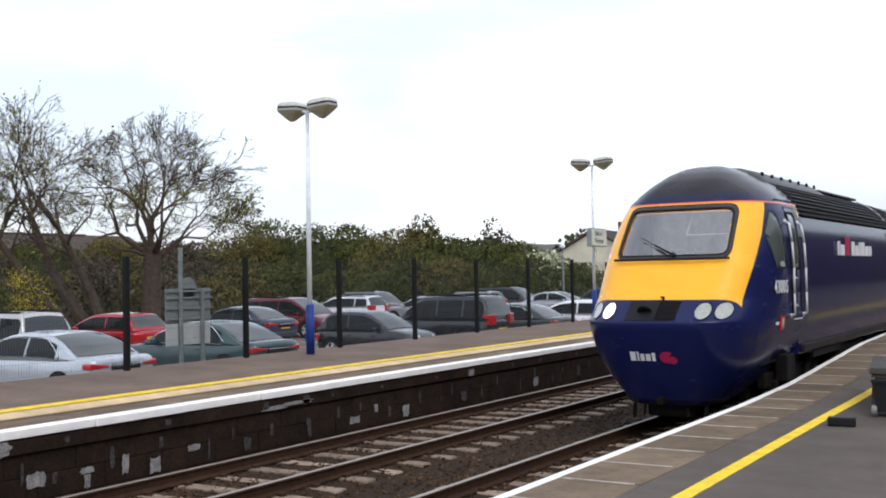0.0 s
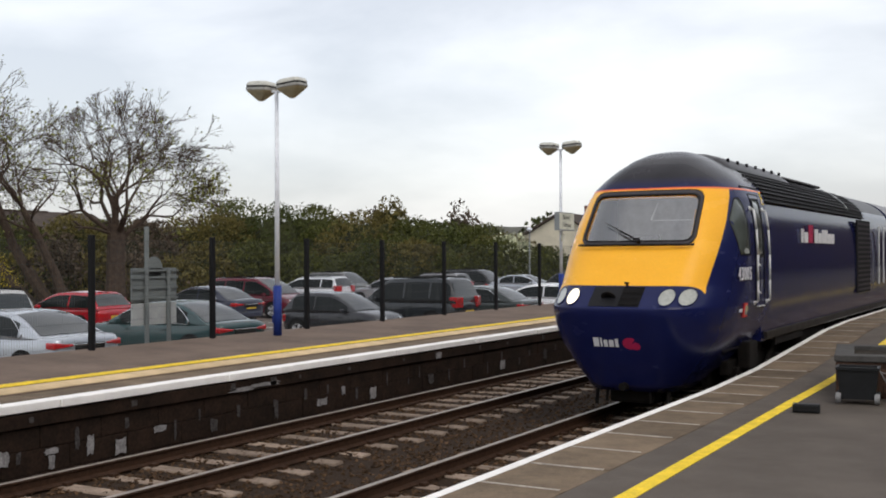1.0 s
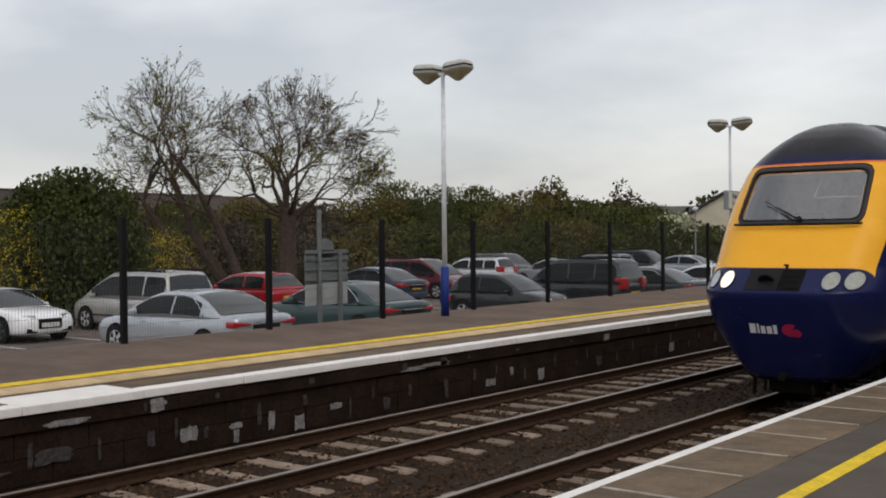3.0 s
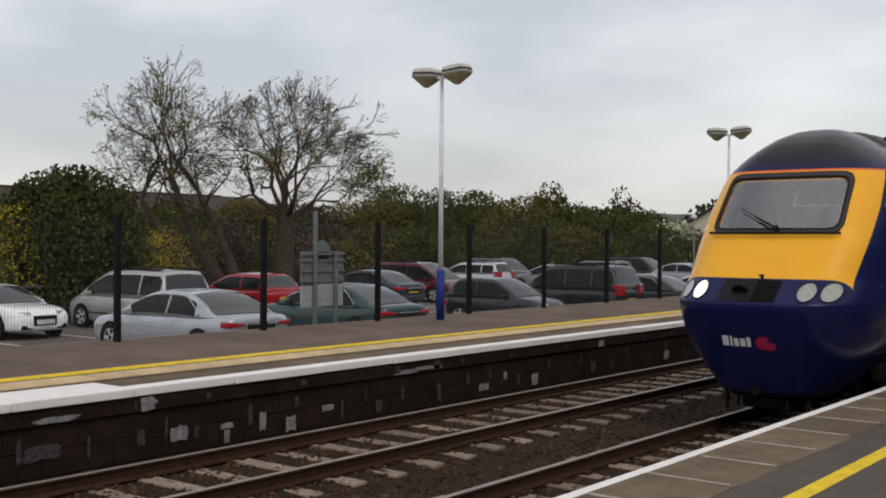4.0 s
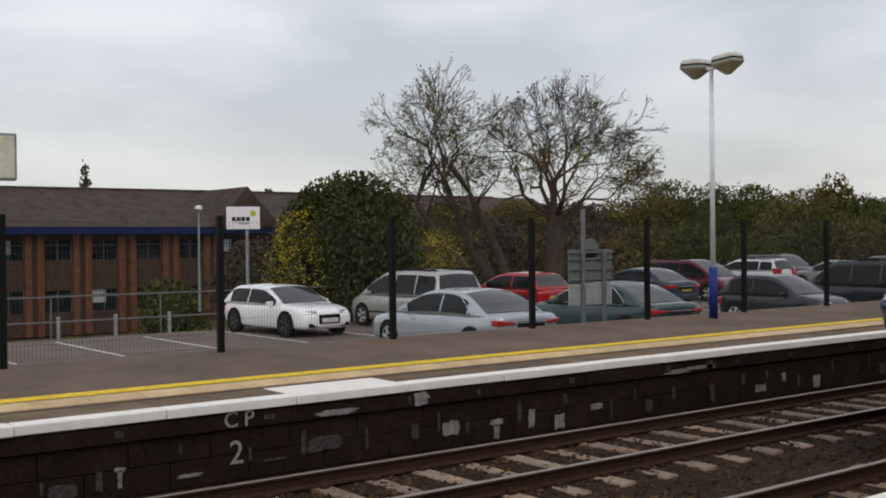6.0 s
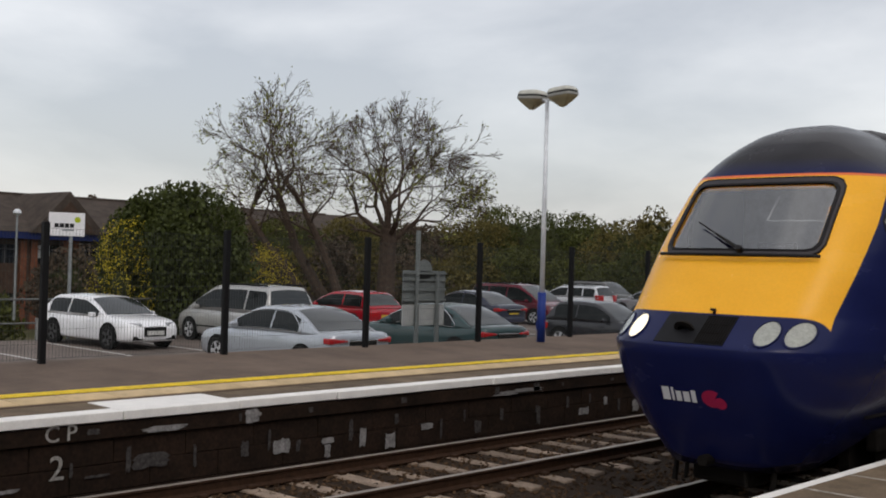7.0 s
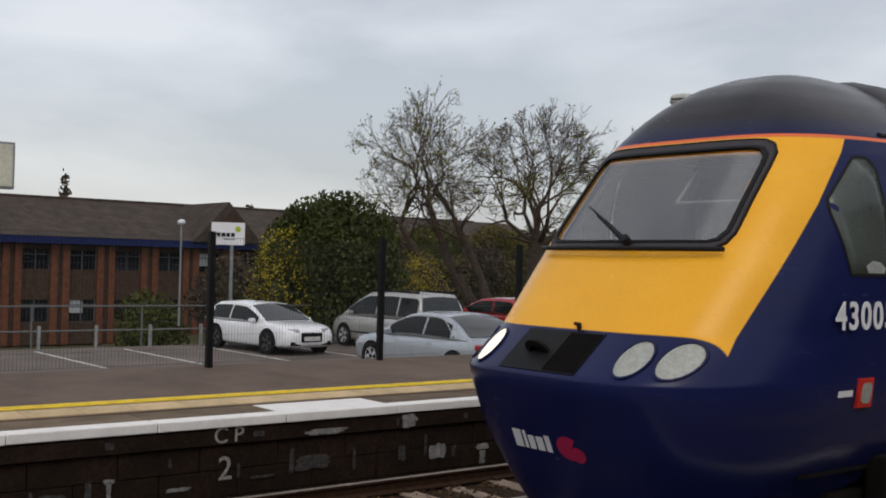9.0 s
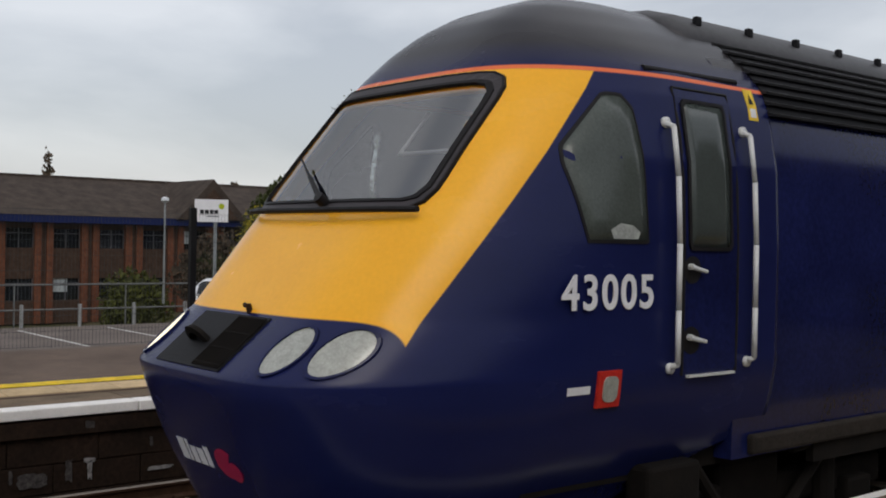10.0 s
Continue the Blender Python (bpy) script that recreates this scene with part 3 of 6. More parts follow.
def cab_shell(car):
    """The cab's skin in level slices, with holes for the windscreen and side windows."""
    zs = sorted({*np.linspace(0.42, 1.64, 12), 1.655, *np.linspace(1.68, 3.40, 72), *np.linspace(3.42, 3.92, 13), *np.linspace(3.95, 4.118, 8), 4.131})
    nu = 100
    bm = bmesh.new()
    grid = []
    for z in zs:
        w = cab_w(z)
        row = []
        D = interp(z, D_TAB)
        back = CAB_BACK if z > 1.16 else 1.3 + (z - 0.42) / 0.74 * 2.0
        s0 = cab_s(z)
        half = []
        for i in range(nu + 1):
            # even steps round the front curve, then along the flank
            t = i / nu
            if t < 0.55:
                u = math.sin(t / 0.55 * math.pi / 2) ** 0.9
                off = w * u
                s = s0 + D * (1 - math.sqrt(max(0.0, 1 - u ** 4)))
            else:
                off = w
                s = s0 + D + (max(back, s0 + D + 0.02) - s0 - D) * (t - 0.55) / 0.45
            half.append((off, min(s, max(back, s0 + 0.1))))
        row = [(-o, s) for o, s in half[::-1]] + half[1:]
        grid.append([bm.verts.new((o, s, z)) for o, s in row])
    for a, b in zip(grid, grid[1:]):
        for i in range(2 * nu):
            q = [a[i], a[i + 1], b[i + 1], b[i]]
            c = sum((v.co for v in q), Vector()) / 4
            front = c.y < cab_s(c.z) + 0.5
            if front and 2.62 < c.z < 3.29 and abs(c.x) < 0.825 - (c.z - 2.63) * 0.06:
                continue
            if in_side_window(c.y, c.z) and c.x < -1.0:
                continue
            try:
                bm.faces.new(q)
            except ValueError:
                pass
    bmesh.ops.remove_doubles(bm, verts=bm.verts, dist=0.0008)
    o = part("cab_shell", bm, cab_paint, car, "yellow-fronted dark blue cab with a sooty black roof", True)
    md = o.modifiers.new("thick", "SOLIDIFY")
    md.thickness, md.offset = 0.03, -1
    return o


SIDE_WINDOW = [(1.80, 2.40), (2.29, 2.40), (2.25, 3.20), (2.18, 3.28), (2.06, 3.28), (1.70, 2.94), (1.69, 2.84)]


def in_side_window(s, z, grow=-0.02):
    inside = False
    P = SIDE_WINDOW
    for (a, b), (c, d) in zip(P, P[1:] + P[:1]):
        if (b > z) != (d > z) and s < (c - a) * (z - b) / (d - b) + a:
            inside = not inside
    return inside


def flank(s, z, side=1, lift=0.0):
    """A point on the cab's flank at distance s and height z."""
    w = cab_w(z)
    s0, D = cab_s(z), interp(z, D_TAB)
    if s >= s0 + D:
        off = w
    else:
        k = 1 - min(max((s - s0) / D, 0), 1)
        off = w * max(0.0, 1 - k * k) ** 0.25
    return Vector((side * (off + lift), s, z))


def flank_patch(name, pts, parent, material, lift, side=1, thick=0.012, label=""):
    fine = []
    for a, b in zip(pts, pts[1:] + pts[:1]):
        k = max(1, int(math.dist(a, b) / 0.1))
        fine += [(a[0] + (b[0] - a[0]) * i / k, a[1] + (b[1] - a[1]) * i / k) for i in range(k)]
    cx, cz = sum(q[0] for q in fine) / len(fine), sum(q[1] for q in fine) / len(fine)
    bm = bmesh.new()
    rings = [[flank(s, z, side, lift - thick) for s, z in fine]]
    for k in (1.0, 0.66, 0.33):
        rings.append([flank(cx + (s - cx) * k, cz + (z - cz) * k, side, lift) for s, z in fine])
    loft(bm, rings, caps=False)
    bm.verts.ensure_lookup_table()
    bm.faces.new(bm.verts[-len(fine):])
    return part(name, bm, material, parent, label, "window" in name)


def band(name, outer, inner, parent, material, surf, lift, depth=0.03, label=""):
    """A frame between two outlines of equal count on a surface surf(a, b, lift)."""
    bm = bmesh.new()
    loft(bm, [[surf(*q, lift - depth) for q in outer], [surf(*q, lift) for q in outer], [surf(*q, lift) for q in inner], [surf(*q, lift - depth) for q in inner]], caps=False)
    return part(name, bm, material, parent, label)


def front_surf(o, z, d):
    return Vector((o, cab_front(z, o) - d, z + d * 0.7))


def dense(pts, n=64):
    L = [0.0]
    P = pts + pts[:1]
    for a, b in zip(P, P[1:]):
        L.append(L[-1] + math.dist(a, b))
    return [(float(np.interp(t, L, [q[0] for q in P])), float(np.interp(t, L, [q[1] for q in P]))) for t in np.linspace(0, L[-1], n, endpoint=False)]


def wheelset(car, s, gauge=0.7525, r=0.51):
    ws = new("wheelset")
    ws.parent = car
    ws.location = (0, s, r)
    for k in (-1, 1):
        bm = bmesh.new()
        m = Matrix.Translation((k * gauge, 0, 0)) @ Matrix.Rotation(radians(90), 4, "Y")
        lathe(bm, [(0.08, -0.07), (0.42, -0.05), (0.44, -0.07), (r, -0.06), (r, 0.05), (0.45, 0.06), (0.42, 0.03), (0.1, 0.06), (0.08, 0.06)], m, 28)
        part("wheel", bm, under_m, ws)
    part("axle", T((-gauge, 0, 0), (gauge, 0, 0), 0.09, n=12), under_m, ws)
    return ws


def bogie(car, s, base=2.6):
    bm = bmesh.new()
    for k in (-1, 1):
        box(bm, k * 1.02 - 0.07, k * 1.02 + 0.07, s - base / 2 - 0.45, s + base / 2 + 0.45, 0.55, 0.78, bevel=0.03)
        for a in (-1, 1):
            box(bm, k * 1.06 - 0.12, k * 1.06 + 0.12, s + a * base / 2 - 0.17, s + a * base / 2 + 0.17, 0.36, 0.66, bevel=0.03)
            tube(bm, (k * 1.1, s + a * (base / 2 - 0.42), 0.5), (k * 1.1, s + a * (base / 2 - 0.42), 0.95), 0.10, n=12)
            tube(bm, (k * 1.16, s + a * 0.35, 0.55), (k * 1.2, s + a * 0.8, 1.0), 0.045, n=8)
        box(bm, k * 1.0 - 0.1, k * 1.0 + 0.1, s - 0.35, s + 0.35, 0.45, 0.95, bevel=0.05)
    box(bm, -1.0, 1.0, s - 0.3, s + 0.3, 0.5, 0.8)
    part("bogie_frame", bm, under_m, car, "dusty black bogie frame")
    return [wheelset(car, s - base / 2), wheelset(car, s + base / 2)]


def coach_section(z0=1.0, top=4.02, n=9):
    prof = [(z, interp(z, W_TAB)) for z in (z0, 1.3, 1.64, 2.4, 2.9, 3.3, 3.44)]
    prof = [(1.30 if z < 1.2 else w, z) for z, w in prof]
    arc = [(1.06, 3.62), (0.86, 3.77), (0.62, 3.88), (0.3, 3.95), (0.0, 3.97)]
    half = prof + arc
    return half


def car_body(car, s0, s1, name, roof):
    half = coach_section()
    bm = bmesh.new()
    ring = [(x, z) for x, z in half] + [(-x, z) for x, z in half[-2::-1]]
    L_ = [[Vector((x * 0.992, s, z)) for x, z in ring] for s in np.linspace(s0, s1, 6)]
    loft(bm, L_, closed=True)
    for f in bm.faces:
        c = f.calc_center_median()
        if c.z > 3.5:
            f.material_index = 1
    o = part(name, bm, [blue_body, roof], car, "", True)
    md = o.modifiers.new("split", "EDGE_SPLIT")
    md.split_angle = radians(35)
    return o


def power_car():
    car = thing("power_car", pose(TRAIN_X, 14.5, 0), "dark blue diesel power car with a yellow raked nose", "train")
    cab_shell(car)
    # windscreen
    out_, in_ = dense(SCREEN_OUT), dense(SCREEN_IN)
    sur = band("screen_surround", out_, in_, car, frame_grey, front_surf, 0.014, 0.05, "dark grey windscreen surround")
    band("screen_seal", [(q[0] * 1.035, 2.935 + (q[1] - 2.935) * 1.045) for q in in_], in_, sur, frame_black, front_surf, 0.022, 0.03)
    band("outer_seal", [(q[0] * 1.01, 2.935 + (q[1] - 2.935) * 1.015) for q in out_], out_, sur, frame_black, front_surf, 0.018, 0.03)
    bm = bmesh.new()
    pane = [[bm.verts.new(front_surf(o * (0.85 - 0.03 * (z - 2.6) / 0.7), z, 0.002)) for o in np.linspace(-1, 1, 25)] for z in np.linspace(2.60, 3.325, 17)]
    for ra, rb in zip(pane, pane[1:]):
        for i in range(24):
            bm.faces.new((ra[i], ra[i + 1], rb[i + 1], rb[i]))
    g = part("windscreen", bm, screen_glass, car, "reflective windscreen glass", True)
    g.visible_shadow = False
    bm = bmesh.new()
    loft(bm, [[front_surf(o, 2.525, 0.05) + Vector((0, 0.018 * math.cos(k * math.pi / 4), 0.018 * math.sin(k * math.pi / 4))) for k in range(8)] for o in np.linspace(-0.9, 0.9, 13)])
    part("screen_sill", bm, frame_black, car, "dark gutter under the windscreen")
    bm = bmesh.new()
    a, b = front_surf(0.08, 2.585, 0.05), front_surf(-0.53, 2.87, 0.05)
    tube(bm, a, a.lerp(b, 0.55), 0.020, 0.014)
    tube(bm, a.lerp(b, 0.45), b, 0.010, 0.006)
    tube(bm, a.lerp(b, 0.36), b, 0.007)
    tube(bm, a + Vector((0, 0.03, -0.02)), a + Vector((0, -0.02, 0.02)), 0.035, n=12)
    part("wiper", bm, frame_black, car, "black windscreen wiper")
    # interior of the cab
    bm = bmesh.new()
    box(bm, -1.12, 1.12, 3.18, 3.22, 1.5, 3.42)
    part("cab_bulkhead", bm, cab_inside, car)
    bm = bmesh.new()
    box(bm, -1.15, 1.15, 1.05, 3.3, 1.55, 1.6)
    box(bm, -1.0, 1.0, 1.15, 1.62, 1.6, 2.42, bevel=0.05)
    part("cab_desk", bm, cab_dark, car)
    bm = bmesh.new()
    box(bm, -0.75, -0.25, 2.35, 2.85, 2.0, 2.12, bevel=0.04)
    box(bm, -0.75, -0.25, 2.8, 2.9, 2.1, 2.75, bevel=0.04)
    box(bm, -0.6, -0.4, 2.5, 2.7, 1.6, 2.0)
    part("cab_seat", bm, cab_dark, car)
    bm = bmesh.new()
    tube(bm, (0.08, 1.42, 2.93), (0.70, 1.46, 2.93), 0.012)
    tube(bm, (0.08, 1.42, 2.93), (0.12, 1.62, 3.2), 0.012)
    part("blind_frame", bm, white_mark, car, "white sun blind frame behind the windscreen")
    flank_patch("crumpled_paper", [(1.99, 2.42), (2.19, 2.42), (2.21, 2.46), (2.15, 2.50), (2.05, 2.51), (1.97, 2.47)], car, paper_m, 0.008, 1, 0.006, "crumpled white paper against the window")
    # side windows, door and handrails, on both flanks
    for side in (1, -1):
        def fs(s, z, d, side=side):
            return flank(s, z, side, d)
        P = dense(SIDE_WINDOW, 72)
        cx, cz = 2.06, 2.82
        grown = [(cx + (s - cx) * 1.02, cz + (z - cz) * 1.015) for s, z in P]
        inner = [(cx + (s - cx) * 0.965, cz + (z - cz) * 0.97) for s, z in P]
        band("window_seal", grown, inner, car, frame_black, fs, 0.006, 0.04)
        gl = flank_patch("side_window", SIDE_WINDOW, car, side_glass if side < 0 else cab_window, -0.006 if side < 0 else 0.004, side, 0.004)
        gl.visible_shadow = side > 0
        x = side * 1.37
        d0, d1 = 2.62, 3.16
        # door leaf with its groove, window and two handles
        door = part("cab_door", prism(bmesh.new(), [(flank(2.9, z, 1).x + 0.006 - 1.37, z) for z in (1.62, 2.4, 2.9, 3.3, 3.36)] + [(flank(2.9, z, 1).x - 0.03 - 1.37, z) for z in (3.36, 3.3, 2.9, 2.4, 1.62)], d0, d1, "y", Matrix.Translation((x, 0, 0)) @ Matrix.Diagonal((side, 1, 1, 1))), blue_body, car)
        bm = bmesh.new()
        for pa, pb in (((d0, 1.60), (d0, 3.36)), ((d1, 1.60), (d1, 3.36)), ((d0, 3.36), (d1, 3.36))):
            zz = np.linspace(pa[1], pb[1], 7)
            ss = np.linspace(pa[0], pb[0], 7)
            for i in range(6):
                tube(bm, flank(ss[i], zz[i], side, 0.004), flank(ss[i + 1], zz[i + 1], side, 0.004), 0.011, n=6)
        part("door_seal", bm, frame_black, door)
        dw = flank_patch("door_window", rounded(2.68, 3.07, 2.68, 3.07, 2.38, 3.27, 0.04), door, door_glass, 0.016, side, 0.01)
        band("window_frame", [(2.875 + (s - 2.875) * 1.12, 2.825 + (z - 2.825) * 1.05) for s, z in dense(rounded(2.68, 3.07, 2.68, 3.07, 2.38, 3.27, 0.04))], dense(rounded(2.68, 3.07, 2.68, 3.07, 2.38, 3.27, 0.04)), door, frame_black, fs, 0.02, 0.02)
        for hz in (2.24, 1.81):
            bm = bmesh.new()
            lathe(bm, [(0.0, -0.004), (0.085, -0.004), (0.085, 0.006), (0.0, 0.006)], Matrix.Translation((x + side * 0.002, 2.70, hz)) @ Matrix.Rotation(radians(90), 4, "Y"), 16)
            dish = part("handle_dish", bm, frame_black, door)
            bm = bmesh.new()
            tube(bm, (x + side * 0.03, 2.66, hz + 0.02), (x + side * 0.04, 2.80, hz - 0.01), 0.016, 0.012)
            tube(bm, (x, 2.67, hz + 0.02), (x + side * 0.035, 2.67, hz + 0.02), 0.02)
            part("handle", bm, handrail_m, dish, "chrome door handle")
        bm = bmesh.new()
        box(bm, min(x, x + side * 0.03), max(x, x + side * 0.03), 2.66, 3.12, 1.585, 1.60)
        part("door_step", bm, handrail_m, car)
        for s in (2.50, 3.27):
            bm = bmesh.new()
            z0, z1 = 1.65, 3.13
            zz = [z0, z0 + 0.03, 2.0, 2.4, 2.8, z1 - 0.03, z1]
            pts = [flank(s, z0, side, 0.0)] + [flank(s, z, side, 0.065) for z in zz[1:-1]] + [flank(s, z1, side, 0.0)]
            for a, b in zip(pts, pts[1:]):
                tube(bm, a, b, 0.0175, n=10)
            for z in (z0, z1):
                tube(bm, flank(s, z, side, -0.01), flank(s, z, side, 0.02), 0.034, n=12)
            part("handrail", bm, handrail_m, car, "polished vertical handrail", True)
        # running number, lamp bracket, warning label, roof gutter
        for k, digit in enumerate("43005"):
            text_mesh(digit, 0.275, Matrix.Translation((side * 1.378, 1.955 + side * (k - 2) * 0.16, 2.105)) @ Matrix.Rotation(radians(90 * side), 4, "Z") @ Matrix.Rotation(radians(90), 4, "X"), "number_digit", car, white_mark, 0.003, "white painted digit", 0.018)
        flank_patch("socket_frame", [(1.87, 1.46), (2.06, 1.46), (2.06, 1.67), (1.87, 1.67)], car, red_frame, 0.02, side, 0.03, "red framed socket")
        flank_patch("socket_plate", rounded(1.905, 2.025, 1.905, 2.025, 1.49, 1.64, 0.05), car, lens_off, 0.03, side, 0.01)
        flank_patch("label_bar", [(1.64, 1.545), (1.82, 1.545), (1.82, 1.59), (1.64, 1.59)], car, white_mark, 0.004, side, 0.005)
        wl = flank_patch("warning_label", [(3.38, 3.22), (3.48, 3.22), (3.48, 3.43), (3.38, 3.43)], car, warn_yellow, 0.004, side, 0.005, "yellow and white warning label")
        flank_patch("label_text", [(3.40, 3.24), (3.46, 3.24), (3.46, 3.30), (3.40, 3.30)], wl, white_mark, 0.006, side, 0.003)
        flank_patch("label_sign", [(3.405, 3.33), (3.455, 3.33), (3.43, 3.40)], wl, frame_black, 0.006, side, 0.003)
        bm = bmesh.new()
        tube(bm, flank(2.45, 3.47, side, 0.0), flank(3.35, 3.47, side, 0.0), 0.022, n=8)
        part("roof_gutter", bm, frame_black, car)
    # nose: grille, light clusters, lettering block, emblem
    recess = face_patch("grille_frame", [(-0.40, 1.675), (0.36, 1.675), (0.36, 1.945), (-0.40, 1.945)], car, grille_black, 0.006, 0.02, "black coupling hatch and grille")
    bm = bmesh.new()
    for o in np.linspace(0.06, 0.34, 11):
        tube(bm, front_surf(o, 1.685, 0.012), front_surf(o, 1.935, 0.012), 0.006, n=5)
    for z in np.linspace(1.70, 1.93, 4):
        tube(bm, front_surf(0.05, z, 0.014), front_surf(0.345, z, 0.014), 0.004, n=5)
    part("grille_mesh", bm, under_m, recess)
    bm = bmesh.new()
    c = front_surf(-0.13, 1.80, 0.0)
    lathe(bm, [(0.10, -0.02), (0.115, 0.012), (0.07, 0.02), (0.06, -0.01), (0.0, -0.012)], Matrix.Translation(c) @ Matrix.Rotation(radians(130), 4, "X"), 20)
    part("horn_ring", bm, under_m, recess)
    bm = bmesh.new()
    tube(bm, front_surf(0.08, 1.955, -0.02), front_surf(0.08, 1.99, 0.03), 0.018, n=8)
    tube(bm, front_surf(0.05, 1.985, 0.03), front_surf(0.11, 1.975, 0.04), 0.014, n=8)
    part("washer_jet", bm, rust_m, car)
    for o, lit, rx in ((-0.96, 0, 0.105), (-0.71, 1, 0.112), (0.71, 0, 0.115), (0.965, 0, 0.110)):
        el = [(o + rx * math.cos(a) * 0.92, 1.805 + 0.115 * math.sin(a)) for a in np.linspace(0, 2 * math.pi, 28, endpoint=False)]
        big = [(o + (a - o) * 1.1, 1.805 + (b - 1.805) * 1.1) for a, b in el]
        hl = face_patch("headlight", el, car, lens_lit if lit else lens_off, 0.004, 0.01, "lit round headlight" if lit else "unlit round lamp")
        band("lamp_bezel", big, [(o + (a - o) * 0.99, 1.805 + (b - 1.805) * 0.99) for a, b in el], hl, blue_body, front_surf, 0.012, 0.03)
    # plain bars stand for the operator's lettering
    x = -0.37
    for wd, hh in ((0.085, 0.13), (0.028, 0.13), (0.06, 0.10), (0.07, 0.10), (0.05, 0.12)):
        face_patch("lettering_bar", [(x, 1.085), (x + wd, 1.085), (x + wd, 1.085 + hh), (x, 1.085 + hh)], car, white_mark, 0.006, 0.008)
        x += wd + 0.022
    face_patch("emblem", [(0.19 + 0.115 * math.cos(a), 1.14 + 0.085 * math.sin(a)) for a in np.linspace(0.9, 2 * math.pi - 0.3, 22)] + [(0.20, 1.12)], car, pink_mark, 0.006, 0.008, "round magenta emblem")
    face_patch("emblem_dot", [(0.27 + 0.065 * math.cos(a), 1.10 + 0.055 * math.sin(a)) for a in np.linspace(0, 2 * math.pi, 16, endpoint=False)], car, pink_mark, 0.010, 0.008)
    # engine room body with roof grilles
    car_body(car, 3.25, 17.75, "engine_room_body", body_roof)
    for side in (1, -1):
        backing = bmesh.new()
        row = [(3.27, 1.285), (3.44, 1.222), (3.62, 1.068), (3.77, 0.868), (3.90, 0.60)]
        loft(backing, [[Vector((side * w, q, z)) for z, w in row] for q in (CAB_BACK - 0.02, 13.6)], closed=False, caps=False)
        part("grille_backing", backing, grille_black, car)
        for k in range(8):
            z = 3.27 + k * 0.076
            w = interp(z, [(3.24, 1.29), (3.44, 1.22), (3.62, 1.065), (3.77, 0.865), (3.88, 0.62), (3.95, 0.3)])
            bm = bmesh.new()
            prism(bm, [(side * (w - 0.03), z), (side * (w + 0.032), z - 0.004), (side * (w + 0.036), z + 0.012), (side * (w - 0.02), z + 0.03)], CAB_BACK - 0.02, 13.6)
            part("roof_slat", bm, slat_grey, car, "black horizontal cooling slat")
    bm = bmesh.new()
    rings = []
    for q, k in ((3.22, 0.30), (3.30, 0.80), (3.45, 1.0), (5.5, 1.0), (7.3, 0.95), (7.75, 0.72), (7.95, 0.25)):
        rings.append([Vector((o * (0.9 + 0.1 * k), q, 3.80 + (z - 3.80) * k)) for o, z in ((-0.86, 3.72), (-0.74, 3.92), (-0.58, 4.03), (-0.35, 4.095), (0, 4.125), (0.35, 4.095), (0.58, 4.03), (0.74, 3.92), (0.86, 3.72))])
    loft(bm, rings)
    part("roof_cowl", bm, body_roof, car, "sooty raised roof panel", True)
    for s in np.arange(3.6, 7.6, 0.62):
        part("roof_stud", B(0.655, 0.70, s - 0.03, s + 0.03, 3.95, 4.02, bevel=0.01), grille_black, car)
    for s in (7.9, 9.2, 10.5):
        part("roof_hatch", B(-0.62, 0.62, s + 0.1, s + 1.25, 3.93, 3.985, bevel=0.02), body_roof, car, "sooty roof hatch")
    for side in (1, -1):
        bm = bmesh.new()
        ring = [Vector((side * w, 11.55, z)) for z, w in ((3.40, 1.255), (3.5, 1.19), (3.62, 1.08), (3.77, 0.89), (3.88, 0.65))]
        for p, q in zip(ring, ring[1:]):
            tube(bm, p, q, 0.03, n=8)
        part("roof_pipe", bm, grey_metal, car, "pale conduit across the roof grille", True)
    for side in (1, -1):
        gz = bmesh.new()
        x = side * 1.37
        box(gz, x - 0.012, x + 0.012, 12.0, 13.9, 1.5, 3.2)
        gp = part("cooler_grille", gz, grille_black, car, "black side radiator grille")
        for z in np.arange(1.55, 3.18, 0.11):
            part("grille_slat", B(x - 0.03, x + 0.03, 12.05, 13.85, z, z + 0.045), frame_grey, gp)
        for s in (15.1, 15.9):
            part("handrail", T((x + side * 0.05, s, 1.65), (x + side * 0.05, s, 3.1), 0.02), handrail_m, car, "polished vertical handrail")
        # flank lettering as bars
        s = 6.0
        for wd, hh, mm in ((0.10, 0.26, white_mark), (0.04, 0.26, white_mark), (0.30, 0.20, white_mark), (0.40, 0.34, pink_mark), (0.30, 0.27, white_mark), (0.30, 0.20, white_mark), (0.13, 0.27, white_mark), (0.34, 0.27, white_mark), (0.30, 0.20, white_mark), (0.30, 0.20, white_mark)):
            bm = bmesh.new()
            box(bm, x - 0.004, x + 0.006 * side + 0.002, s, s + wd, 2.62, 2.62 + hh)
            part("flank_lettering", bm, mm, car)
            s += wd + (0.07 if wd < 0.35 else 0.16)
        # lower valance and tanks
        part("solebar", B(x - 0.05 - 0.045 * side, x + 0.02 - 0.045 * side, CAB_BACK - 0.2, 17.7, 1.02, 1.15, bevel=0.02), dusty_sole, car, "pale dusty solebar")
    bm = bmesh.new()
    box(bm, -1.22, 1.22, 6.6, 9.0, 0.38, 1.05, bevel=0.08)
    box(bm, -1.2, 1.2, 9.3, 11.0, 0.42, 1.05, bevel=0.08)
    part("fuel_tank", bm, under_m, car, "dusty black underframe tanks")
    bm = bmesh.new()
    box(bm, -1.15, 1.15, 1.5, 17.6, 0.95, 1.2)
    part("underframe", bm, under_m, car)
    bm = bmesh.new()
    box(bm, -0.35, 0.35, 0.75, 1.1, 0.22, 0.75, bevel=0.05)
